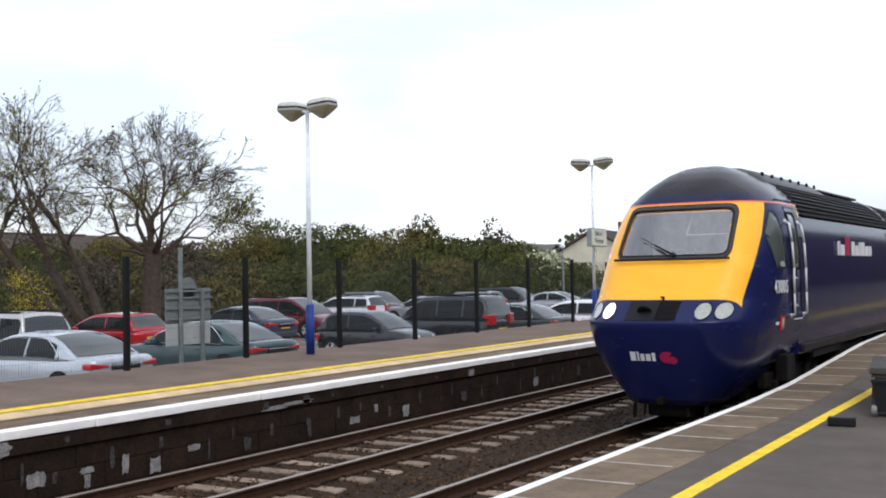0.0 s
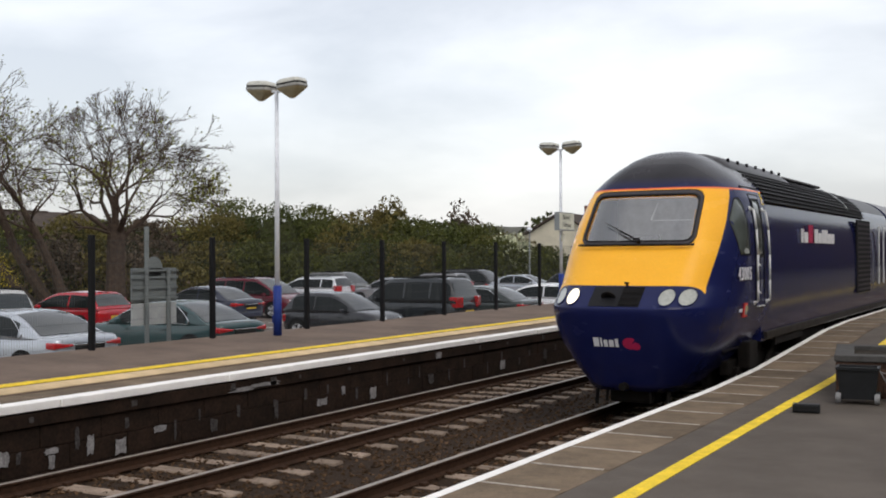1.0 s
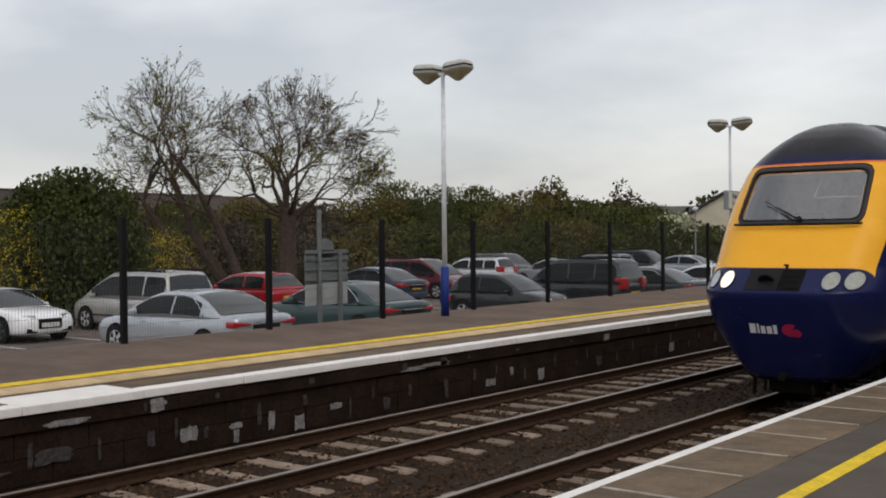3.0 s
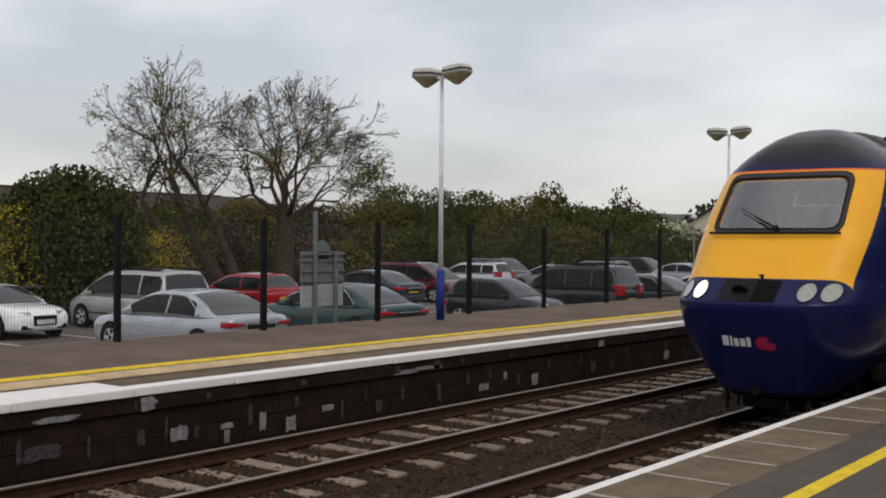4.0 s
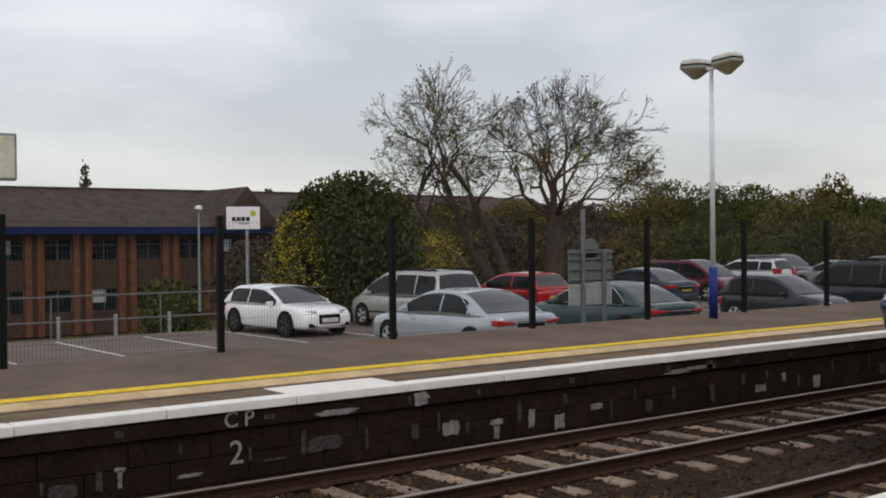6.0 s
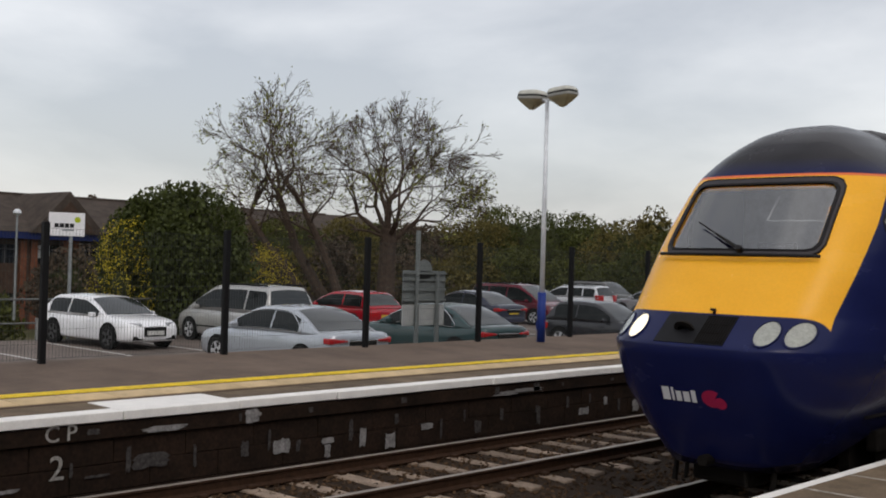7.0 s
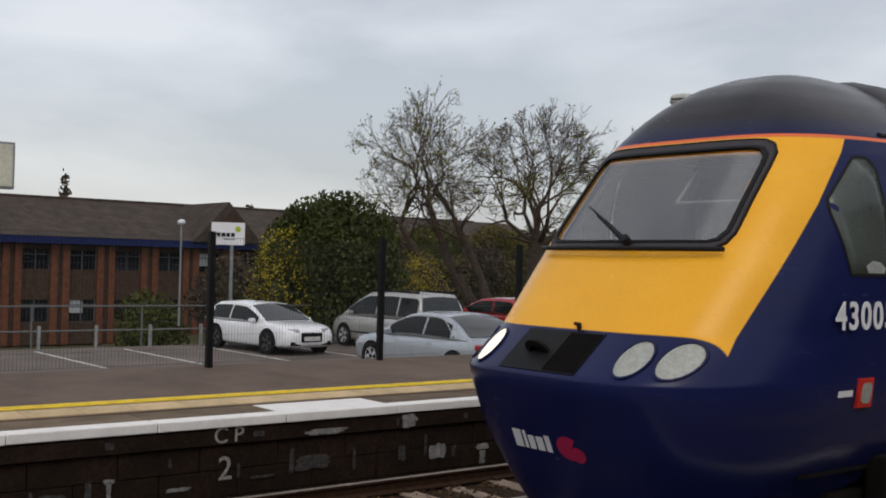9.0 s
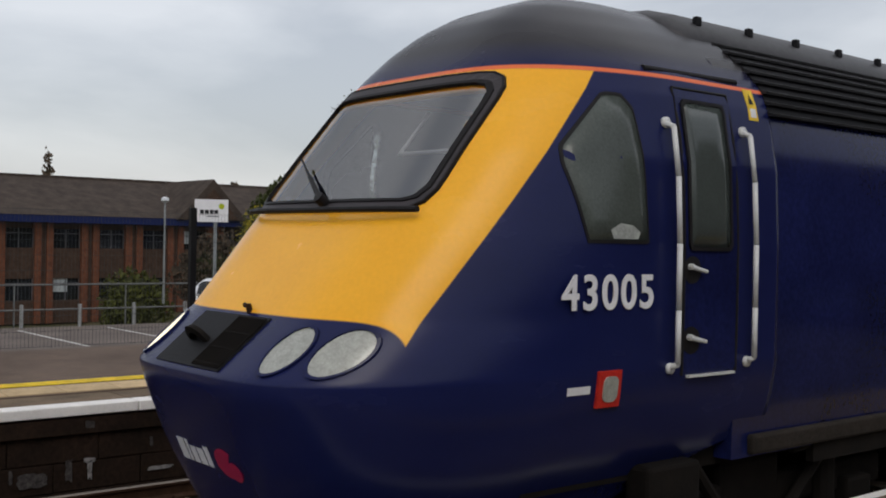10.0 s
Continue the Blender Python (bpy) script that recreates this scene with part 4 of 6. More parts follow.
    tube(bm, (0, 0.85, 0.5), (0, 0.35, 0.5), 0.06)
    for k in (-1, 1):
        tube(bm, (k * 0.55, 0.9, 0.9), (k * 0.55, 0.75, 0.18), 0.03)
        tube(bm, (k * 0.30, 0.62, 0.62), (k * 0.34, 0.62, 0.25), 0.022)
    part("coupling", bm, under_m, car, "black drawgear and pipes")
    for k in (-1, 1):
        part("valance", B(k * 1.27 - 0.03, k * 1.27 + 0.03, 4.2, 6.4, 0.88, 1.1), under_m, car)
        part("side_pipe", T((k * 1.25, 4.0, 0.98), (k * 1.25, 5.3, 1.02), 0.025), under_m, car)
        part("sand_box", B(k * 1.22 - 0.1, k * 1.22 + 0.1, 2.4, 2.9, 0.62, 1.05, bevel=0.03), under_m, car)
    wheels = bogie(car, 3.75) + bogie(car, 14.1)
    return car, wheels


cab_window = mat("grey_green_cab_glass", (0.075, 0.088, 0.080), 0.14, var=0.25, scale=1.5, bump=0.0, spec=0.3)
door_glass = mat("dark_door_glass", (0.058, 0.070, 0.066), 0.12, var=0.15, scale=2, bump=0.0, spec=0.5)
coach_glass = mat("dark_coach_glass", (0.010, 0.011, 0.013), 0.05, var=0.1, scale=2, bump=0.0, spec=0.4)


def coach(k):
    c = thing("coach", pose(TRAIN_X, 33.0 + 23.2 * k, 0), "dark blue passenger coach with magenta doors", "train coach", "train coaches")
    car_body(c, 0.15, 22.9, "coach_body", coach_roof)
    part("gangway", B(-0.6, 0.6, -0.25, 0.15, 1.1, 3.6), under_m, c)
    for side in (1, -1):
        x = side * 1.37
        for s in (0.9, 21.9):
            bm = bmesh.new()
            prism(bm, [(side * (w + 0.008), z) for z, w in ((1.1, 1.31), (1.64, 1.37), (2.4, 1.37), (2.9, 1.345), (3.3, 1.27), (3.4, 1.23))] + [(side * (w - 0.05), z) for z, w in ((3.4, 1.23), (1.1, 1.31))], s - 0.45, s + 0.45)
            d = part("door", bm, red_door, c, "magenta-red slam door")
            part("door_window", B(x - 0.02 - side * 0.01, x + 0.02 - side * 0.01, s - 0.22, s + 0.22, 2.35, 3.1), coach_glass, d)
        for i in range(8):
            s = 3.1 + i * 2.3
            part("window", B(x - 0.025 - side * 0.012, x + 0.02 - side * 0.012, s, s + 1.65, 2.12, 2.92, bevel=0.01), coach_glass, c)
        part("stripe", B(side * 1.275 - 0.02, side * 1.275 + 0.02, 0.2, 22.85, 3.27, 3.33), coach_stripe, c)
        part("lower_panel", B(x - 0.06 - side * 0.03, x + 0.01 - side * 0.03, 6, 17, 0.55, 1.1, bevel=0.03), under_m, c)
    ws = bogie(c, 3.5) + bogie(c, 19.5)
    return c, ws


loco, loco_wheels = power_car()
coaches = [coach(k) for k in range(4)]

NOSE = [(0.0, 14.840), (0.5, 14.754), (1.0, 14.657), (1.5, 14.518), (2.0, 14.353), (2.5, 14.200), (3.0, 13.935), (3.5, 13.639), (4.0, 13.262), (4.5, 12.835), (5.0, 12.305),
        (5.5, 11.662), (6.0, 10.963), (6.5, 10.145), (7.0, 9.289), (7.5, 8.363), (8.0, 7.370), (8.5, 6.283), (9.0, 5.157), (9.5, 3.943), (10.0, 2.659)]


def motions():
    walk(loco, [(t, pose(TRAIN_X, y, 0)) for t, y in NOSE])
    for k, (c, ws) in enumerate(coaches):
        walk(c, [(t, pose(TRAIN_X, y + 18.2 + 23.2 * k, 0)) for t, y in NOSE])
    # wheels roll without slipping
    ts = np.linspace(0, 10, 51)
    ys = np.interp(ts, [q[0] for q in NOSE], [q[1] for q in NOSE])
    for w in loco_wheels + [w for c, ws in coaches[:2] for w in ws]:
        x, y, z = w.location
        walk(w, [(float(t), pose(x, y, z, math.degrees((v - ys[0]) / 0.51))) for t, v in zip(ts, ys)])

# ---- car park: bays, rails, cars ----
def bay_lines():
    m = thing("bay_markings", pose(0, 0, Z_LOT), "worn white parking bay lines on asphalt", "road marking", kind="structure")
    for y in np.arange(2.2, 62, 2.38):
        part("bay_line", B(-28.6, -23.9, y - 0.05, y + 0.05, 0.0, 0.004), bay_paint, m)
        if y > 10:
            part("bay_line", B(-21.8, -17.0, y - 0.05, y + 0.05, 0.0, 0.004), bay_paint, m)
    part("bay_line", B(-16.4, -16.3, -10, 60, 0.0, 0.004), bay_paint, m)


bay_paint = mat("worn_white_paint", (0.62, 0.61, 0.58), 0.8, var=0.5, scale=6)
bay_lines()


sign_grey = mat("pale_post_paint", (0.29, 0.30, 0.30), 0.7)
rail_grey = mat("weathered_rail", (0.15, 0.155, 0.155), 0.7)


def hand_rail():
    f = thing("car_park_railing", pose(-29.2, 0, Z_LOT), "galvanised railing with pale posts along the car park", "railing")
    for y in np.arange(-6, 24, 1.56):
        part("post", B(-0.04, 0.04, y - 0.04, y + 0.04, -0.4, 0.62, bevel=0.01), sign_grey, f)
    for y in np.arange(-6, 24, 3.12):
        part("tall_post", T((-0.6, y, -0.6), (-0.6, y, 1.15), 0.026), rail_grey, f)
    part("rail", T((0, -6, 0.48), (0, 23, 0.48), 0.026), rail_grey, f)
    part("rail", T((-0.6, -6, 1.12), (-0.6, 23, 1.12), 0.024), rail_grey, f)


hand_rail()

CAR_GLASS = mat("car_window_glass", (0.010, 0.013, 0.014), 0.04, var=0.1, bump=0.0, spec=0.16)
SCREEN_GLASS = mat("car_screen_glass", (0.022, 0.027, 0.029), 0.05, var=0.1, bump=0.0, spec=0.5, coat=0.35)
ARCH = mat("wheel_arch_black", (0.008, 0.008, 0.008), 0.9, var=0.1)
TAIL = mat("tail_light_red", (0.42, 0.008, 0.012), 0.2, var=0.1, coat=0.8)
HEAD = mat("head_light_clear", (0.45, 0.47, 0.50), 0.12, var=0.4, scale=30, coat=1.0)
PLATE_Y = mat("yellow_plate", (0.60, 0.42, 0.05), 0.5)
PLATE_W = mat("white_plate", (0.62, 0.62, 0.60), 0.5)
CHROME = mat("chrome_trim", (0.70, 0.71, 0.72), 0.15, metal=1.0, var=0.05)
STYLES = {  # rear base, rear roof, front roof, front base, belt, tail height, bonnet height, nose height
    "saloon": (0.09, 0.31, 0.54, 0.77, 0.64, 0.68, 0.62, 0.48),
    "hatch": (0.015, 0.12, 0.50, 0.76, 0.62, 0.62, 0.64, 0.48),
    "mpv": (0.005, 0.055, 0.58, 0.85, 0.56, 0.56, 0.58, 0.42),
    "suv": (0.01, 0.07, 0.55, 0.74, 0.58, 0.60, 0.60, 0.52),
    "estate": (0.01, 0.08, 0.55, 0.77, 0.62, 0.62, 0.62, 0.46),
}
CAR_PAINTS = {}


def car(label, L, W, H, style, color, x, y, heading, metallic=0.35, rim=None):
    rb, rr, fr, fb, belt, tailh, bonnet, nose = STYLES[style]
    key = tuple(color)
    if key not in CAR_PAINTS:
        CAR_PAINTS[key] = mat("car_paint", color, 0.25, metal=metallic if max(color) > 0.25 else 0.0, var=0.06, scale=1.5, fine=300, bump=0.0, spec=0.4, coat=0.9 if max(color) > 0.25 else 0.5)
    paint = CAR_PAINTS[key]
    c = thing("car", pose(x, y, Z_LOT, 0, 0, heading), label, "car", "parked cars")
    h = W / 2
    zb = belt * H
    # lower body: stations from tail to nose (local +y forward, middle at 0)
    st = [(0.0, 0.80, 0.36, tailh * 0.90), (0.012, 0.88, 0.30, tailh * 0.95), (0.05, 0.95, 0.22, tailh), (rb + 0.06, 0.985, 0.19, belt), (0.25, 1.0, 0.17, belt), (0.5, 1.0, 0.16, belt * 0.985),
          (fb - 0.02, 0.995, 0.17, bonnet), (0.85, 0.985, 0.18, bonnet * 0.955), (0.93, 0.95, 0.19, (bonnet + nose) / 2 * 1.01), (0.975, 0.87, 0.21, nose * 1.02), (1.0, 0.74, 0.26, nose * 0.86)]
    rings = []
    for u, w, zl, zt in st:
        yy = (u - 0.5) * L
        a, zt = w * h, zt * H
        half = [(0.80 * a, zl), (0.955 * a, zl + 0.04), (0.99 * a, zl + 0.16), (a, (zl + zt) * 0.52), (0.985 * a, zt - 0.13), (0.955 * a, zt - 0.05), (0.88 * a, zt - 0.006), (0.6 * a, zt + 0.018), (0.0, zt + 0.028)]
        ring = half + [(-p, q) for p, q in half[-2::-1]]
        rings.append([Vector((p, yy, q)) for p, q in ring])
    bm = bmesh.new()
    loft(bm, rings)
    body = part("body", bm, paint, c, "", True)
    body.modifiers.new("sub", "SUBSURF").levels = 1
    body.modifiers["sub"].render_levels = 1
    # cabin: a smooth arched roofline over the belt
    hb, hr = 0.935 * h, 0.72 * h
    ys = {k: (u - 0.5) * L for k, u in (("rb", rb), ("rr", rr), ("fr", fr), ("fb", fb))}
    z0, z1 = zb - 0.04, H - 0.03
    tab = [(ys["rb"] - 1, -0.02), (ys["rb"], 0.0), (ys["rb"] * 0.45 + ys["rr"] * 0.55, 0.66 if style == "saloon" else 0.6), (ys["rr"], 0.955), ((ys["rr"] + ys["fr"]) / 2, 1.0), (ys["fr"], 0.955), (ys["fr"] * 0.5 + ys["fb"] * 0.5, 0.55), (ys["fb"], 0.0), (ys["fb"] + 1, -0.02)]
    win = 0.045 * L if style in ("saloon", "hatch") else 0.02 * L

    def arch(y):
        return max(0.0, sum(interp(y + d * win, tab) for d in np.linspace(-1, 1, 9)) / 9)

    def half_w(z):
        v = min(max((z - z0) / (z1 - z0), 0), 1)
        return hb + (hr - hb) * v ** 1.3

    def roof_z(y):
        return z0 + (z1 - z0) * arch(y)

    def side(y, v, s, lift=0.0):
        """A point on the cabin's side at y, v of the way from belt to roofline."""
        z = z0 + (roof_z(y) - z0) * v
        pinch = 0.06 * max(0.0, abs(y - (ys["rb"] + ys["fb"]) / 2) / ((ys["fb"] - ys["rb"]) / 2) - 0.4) ** 2
        return Vector((s * (half_w(z) - pinch + lift), y, z))
    rings = []
    for y_ in np.linspace(ys["rb"], ys["fb"], 27):
        col = [side(y_, v, 1) for v in (0, 0.25, 0.5, 0.75, 0.93)]
        e_ = side(y_, 1.0, 1)
        crown = 0.045 * min(1.0, arch(y_) + 0.25)
        top = [Vector((e_.x * k, y_, e_.z + crown * (1 - k * k))) for k in (0.96, 0.85, 0.6, 0.3, 0.0)]
        half = col + top
        rings.append(half + [Vector((-p.x, p.y, p.z)) for p in half[-2::-1]])
    bm = bmesh.new()
    loft(bm, rings)
    part("cabin", bm, paint, c, "", True)
    # side glass, in panes
    span = ys["fb"] - ys["rb"]
    for s in (1, -1):
        cuts = {"saloon": ((0.20, 0.47), (0.49, 0.86)), "hatch": ((0.13, 0.42), (0.44, 0.88)), "mpv": ((0.05, 0.27), (0.29, 0.53), (0.55, 0.90)), "suv": ((0.06, 0.27), (0.29, 0.55), (0.57, 0.90)), "estate": ((0.08, 0.28), (0.30, 0.55), (0.57, 0.90))}[style]
        for a, b in cuts:
            bm = bmesh.new()
            vs = [[bm.verts.new(side(ys["rb"] + span * (a + (b - a) * i / 7), 0.13 + (0.72 * j / 4), s, 0.008)) for i in range(8)] for j in range(5)]
            for j in range(4):
                for i in range(7):
                    bm.faces.new((vs[j][i], vs[j][i + 1], vs[j + 1][i + 1], vs[j + 1][i]))
            part("side_window", bm, CAR_GLASS, c, "", True)
        if style == "saloon":
            bm = bmesh.new()
            path = [side(ys["rb"] + span * (0.17 + 0.70 * k / 10), 0.09, s, 0.012) for k in range(11)][::-1] + [side(ys["rb"] + span * (0.165 + 0.70 * k / 10), 0.30 + 0.60 * min(1, k / 1.5), s, 0.012) for k in range(11)]
            for p, q in zip(path, path[1:]):
                tube(bm, p, q, 0.013, n=5)
            part("window_trim", bm, CHROME, c, "chrome window trim")
        p = side(ys["rb"] + span * 0.84, 0.15, s, 0.0)
        bm = bmesh.new()
        box(bm, -0.10, 0.10, -0.055, 0.055, -0.065, 0.065, Matrix.Translation(p + Vector((s * 0.11, 0.0, 0.03))), bevel=0.035)
        part("mirror", bm, paint, c)
        for k in (0.36, 0.60):
            part("door_handle", B(s * h * 0.985 - 0.02, s * h * 0.985 + 0.02, (k - 0.5) * L - 0.08, (k - 0.5) * L + 0.08, zb - 0.17, zb - 0.145), paint, c)
        part("sill_trim", B(s * h * 0.99 - 0.012, s * h * 0.99 + 0.014, -0.22 * L, 0.24 * L, 0.44, 0.48), ARCH if style in ("mpv", "suv") else paint, c)
    # windscreen and rear window follow the arch
    for front in (True, False):
        bm = bmesh.new()
        ya, yb = (ys["fb"], ys["fr"]) if front else (ys["rb"], ys["rr"])
        vs = []
        for j in range(9):
            y_ = ya + (yb - ya) * (0.10 + 0.80 * j / 8)
            e_ = side(y_, 1.0, 1)
            crown = 0.045 * min(1.0, arch(y_) + 0.25)
            vs.append([bm.verts.new((e_.x * k * 0.90, y_ + (0.012 if front else -0.012), e_.z + crown * (1 - k * k) + 0.012)) for k in np.linspace(-1, 1, 9)])
        for j in range(8):
            for i in range(8):
                bm.faces.new((vs[j][i], vs[j][i + 1], vs[j + 1][i + 1], vs[j + 1][i]))
        part("windscreen" if front else "rear_window", bm, SCREEN_GLASS, c, "", True)
    # wheels
    r = 0.325 if style != "suv" else 0.37
    for uy in (0.185, 0.80):
        for s in (1, -1):
            bm = bmesh.new()
            wm = Matrix.Translation((s * (h - 0.09), (uy - 0.5) * L, r)) @ Matrix.Rotation(radians(90 * s), 4, "Y")
            lathe(bm, [(r * 0.6, -0.1), (r * 0.93, -0.1), (r, -0.07), (r, 0.07), (r * 0.93, 0.1), (r * 0.66, 0.1), (r * 0.62, 0.07)], wm, 24)
            wheel = part("wheel", bm, rubber, c, "", True)
            bm = bmesh.new()
            lathe(bm, [(0.0, 0.05), (r * 0.2, 0.075), (r * 0.24, 0.055), (r * 0.3, 0.03), (r * 0.3, 0.0)], wm, 16)
            lathe(bm, [(r * 0.6, 0.04), (r * 0.67, 0.103), (r * 0.63, 0.103), (r * 0.57, 0.05)], wm, 24)
            for k in range(5):
                box(bm, -r * 0.13, r * 0.13, r * 0.15, r * 0.64, 0.06, 0.10, wm @ Matrix.Rotation(k * 2 * math.pi / 5, 4, "Z"))
            part("rim", bm, rim or alloy, wheel)
            bm = bmesh.new()
            lathe(bm, [(0.0, -0.02), (r * 1.13, -0.02), (r * 1.13, 0.03), (0.0, 0.03)], Matrix.Translation((s * (h * 0.99 - 0.012), (uy - 0.5) * L, r + 0.015)) @ Matrix.Rotation(radians(90 * s), 4, "Y"), 24)
            part("wheel_arch", bm, ARCH, c)
    # lamps, plates, grille
    for s in (1, -1):
        zt = tailh * H - (0.22 if style in ("saloon", "hatch") else 0.05)
        tw = 0.22 if style == "saloon" else 0.19
        tall = 0.055 if style == "saloon" else (0.10 if style == "hatch" else 0.17)
        bm = bmesh.new()
        box(bm, s * h * 0.70 - tw, s * h * 0.70 + tw, -0.5 * L - 0.035, -0.5 * L + 0.22, zt - tall, zt + tall, bevel=0.03)
        for v in bm.verts:
            v.co.y += 0.16 * max(0.0, abs(v.co.x) / h - 0.6) * 1.5
            if style == "saloon":
                k = min(max((abs(v.co.x) - (h * 0.70 - tw)) / (2 * tw), 0.0), 1.0)
                v.co.z = zt + 0.02 + (v.co.z - zt) * (0.35 + 0.95 * k)
        part("tail_light", bm, TAIL, c, "red tail light")
        bm = bmesh.new()
        zn = nose * H * 1.02
        box(bm, s * h * 0.62 - 0.17, s * h * 0.62 + 0.17, 0.5 * L - 0.34, 0.5 * L - 0.05, zn - 0.15, zn + 0.045, bevel=0.035)
        for v in bm.verts:
            v.co.y -= 0.5 * max(0.0, abs(v.co.x) / h - 0.5)
        part("headlight", bm, HEAD, c, "clear headlight")
    part("number_plate", B(-0.26, 0.26, -0.5 * L - 0.02, -0.5 * L + 0.03, tailh * H * 0.62, tailh * H * 0.62 + 0.11), PLATE_Y, c, "yellow plate with unreadable bars")
    part("number_plate", B(-0.26, 0.26, 0.5 * L - 0.03, 0.5 * L + 0.015, 0.40, 0.51), PLATE_W, c, "white plate with unreadable bars")
    part("grille", B(-0.34, 0.34, 0.5 * L - 0.1, 0.5 * L + 0.005, 0.36, nose * H * 0.93, bevel=0.02), ARCH, c, "black front grille")
    if style == "saloon":
        zt = tailh * H - 0.22
        part("boot_panel", B(-h * 0.40, h * 0.40, -0.5 * L - 0.028, -0.5 * L + 0.1, zt - 0.10, zt + 0.05, bevel=0.02), ARCH, c, "dark recessed boot panel")
        part("boot_strip", B(-h * 0.40, h * 0.40, -0.5 * L - 0.045, -0.5 * L + 0.02, zt + 0.005, zt + 0.04, bevel=0.008), CHROME, c, "bright boot lid strip")
    part("bumper", B(-h * 0.74, h * 0.74, -0.5 * L - 0.015, -0.5 * L + 0.12, 0.30, 0.50, bevel=0.04), paint, c)
    if style == "hatch":
        for s in (1, -1):
            part("lower_intake", B(s * h * 0.56 - 0.16, s * h * 0.56 + 0.16, 0.5 * L - 0.16, 0.5 * L - 0.025, 0.27, 0.38, bevel=0.02), ARCH, c, "black lower air intake")
    if style in ("mpv", "suv", "estate"):
        for s in (1, -1):
            part("roof_rail", B(s * hr * 0.92 - 0.018, s * hr * 0.92 + 0.018, ys["rr"] + 0.15, ys["fr"] - 0.1, H - 0.03, H + 0.02, bevel=0.008), ARCH if color[0] < 0.5 else CHROME, c)
    return c


AWAY, TOWARD = 90, -90
DARK_RIM = mat("dark_alloy_rim", (0.06, 0.06, 0.065), 0.4, metal=0.3, var=0.15)
SILVER, WHITE, BLACK = (0.46, 0.50, 0.55), (0.86, 0.87, 0.90), (0.016, 0.017, 0.022)
car("white three-door hatchback with a black grille", 4.24, 1.77, 1.36, "hatch", WHITE, -27.0, 15.25, -86, 0.0, DARK_RIM)
car("silver people carrier parked nose-in", 4.65, 1.82, 1.72, "mpv", (0.44, 0.44, 0.43), -26.2, 19.1, AWAY)
car("silver executive saloon behind the platform fence", 4.96, 1.88, 1.46, "saloon", SILVER, -19.6, 15.6, AWAY)
car("bright red hatchback beside the bare trees", 4.20, 1.73, 1.44, "hatch", (0.40, 0.008, 0.020), -28.8, 25.4, AWAY, 0.1)
car("dark green executive saloon with chrome trim", 4.96, 1.88, 1.46, "saloon", (0.022, 0.055, 0.058), -19.7, 20.5, AWAY, 0.5)
car("dark blue saloon parked nose-in", 4.60, 1.80, 1.44, "saloon", (0.028, 0.034, 0.06), -28.6, 31.6, AWAY, 0.5)
car("dark maroon people carrier facing the platform", 4.70, 1.85, 1.68, "mpv", (0.11, 0.006, 0.018), -29.7, 36.2, TOWARD, 0.3)
car("white estate car with dark windows", 4.60, 1.80, 1.50, "estate", (0.66, 0.68, 0.72), -34.2, 45.8, AWAY, 0.1)
car("small black hatchback facing the platform", 3.60, 1.65, 1.48, "hatch", BLACK, -18.7, 26.8, TOWARD, 0.3)
car("grey off-roader in the far row", 4.60, 1.85, 1.66, "suv", (0.10, 0.10, 0.10), -35.8, 51.2, TOWARD, 0.3)
car("black people carrier with tinted windows", 4.75, 1.86, 1.84, "suv", (0.014, 0.018, 0.022), -19.0, 30.8, AWAY, 0.3)
car("silver-grey estate car in the far row", 4.60, 1.80, 1.58, "estate", (0.20, 0.20, 0.21), -31.2, 53.2, AWAY)
car("black off-roader in the far row", 4.70, 1.90, 1.74, "suv", (0.014, 0.014, 0.016), -30.4, 57.6, TOWARD, 0.2)
car("dark green saloon with chrome window trim", 4.80, 1.82, 1.45, "saloon", (0.028, 0.038, 0.036), -18.6, 34.8, AWAY, 0.4)
car("white hatchback beside the mesh fence", 4.10, 1.74, 1.45, "hatch", WHITE, -18.2, 39.2, AWAY, 0.0)
car("silver saloon in the far row", 4.60, 1.80, 1.44, "saloon", SILVER, -27.4, 57.5, TOWARD)
car("dark grey off-roader in the far row", 4.60, 1.85, 1.64, "suv", (0.03, 0.03, 0.035), -25.2, 58.6, AWAY)
car("silver hatchback beside the estate car", 4.20, 1.75, 1.46, "hatch", (0.30, 0.31, 0.33), -30.6, 47.8, AWAY)


# ---- trees, hedges and woods ----
bark_m = mat("bark", (0.080, 0.058, 0.044), 0.9, var=0.4, scale=6, fine=30, bump=0.6)
leaf_spring = mat("young_leaves", (0.19, 0.20, 0.05), 0.6, var=0.3, scale=2, island=0.45)
leaf_dark = mat("evergreen_leaves", (0.048, 0.060, 0.013), 0.55, var=0.4, scale=1.5, island=0.24)
leaf_mid = mat("spring_wood_leaves", (0.072, 0.080, 0.017), 0.6, var=0.4, scale=0.8, island=0.24)
leaf_olive = mat("olive_budding_twigs", (0.115, 0.096, 0.028), 0.7, var=0.4, scale=0.8, island=0.24)
leaf_brown = mat("brown_twigs", (0.088, 0.066, 0.046), 0.8, var=0.4, scale=0.8, island=0.4)
leaf_yellow = mat("yellow_blossom", (0.42, 0.34, 0.025), 0.6, var=0.3, scale=2, island=0.4)
leaf_white = mat("pale_blossom", (0.50, 0.52, 0.36), 0.6, var=0.3, scale=2, island=0.4)
# filler colour: the shade deep inside the crowns, put in as dark green
shade_core = mat("shaded_wood_interior", (0.034, 0.038, 0.013), 0.9, var=0.6, scale=1.0, fine=6, bump=1.0)


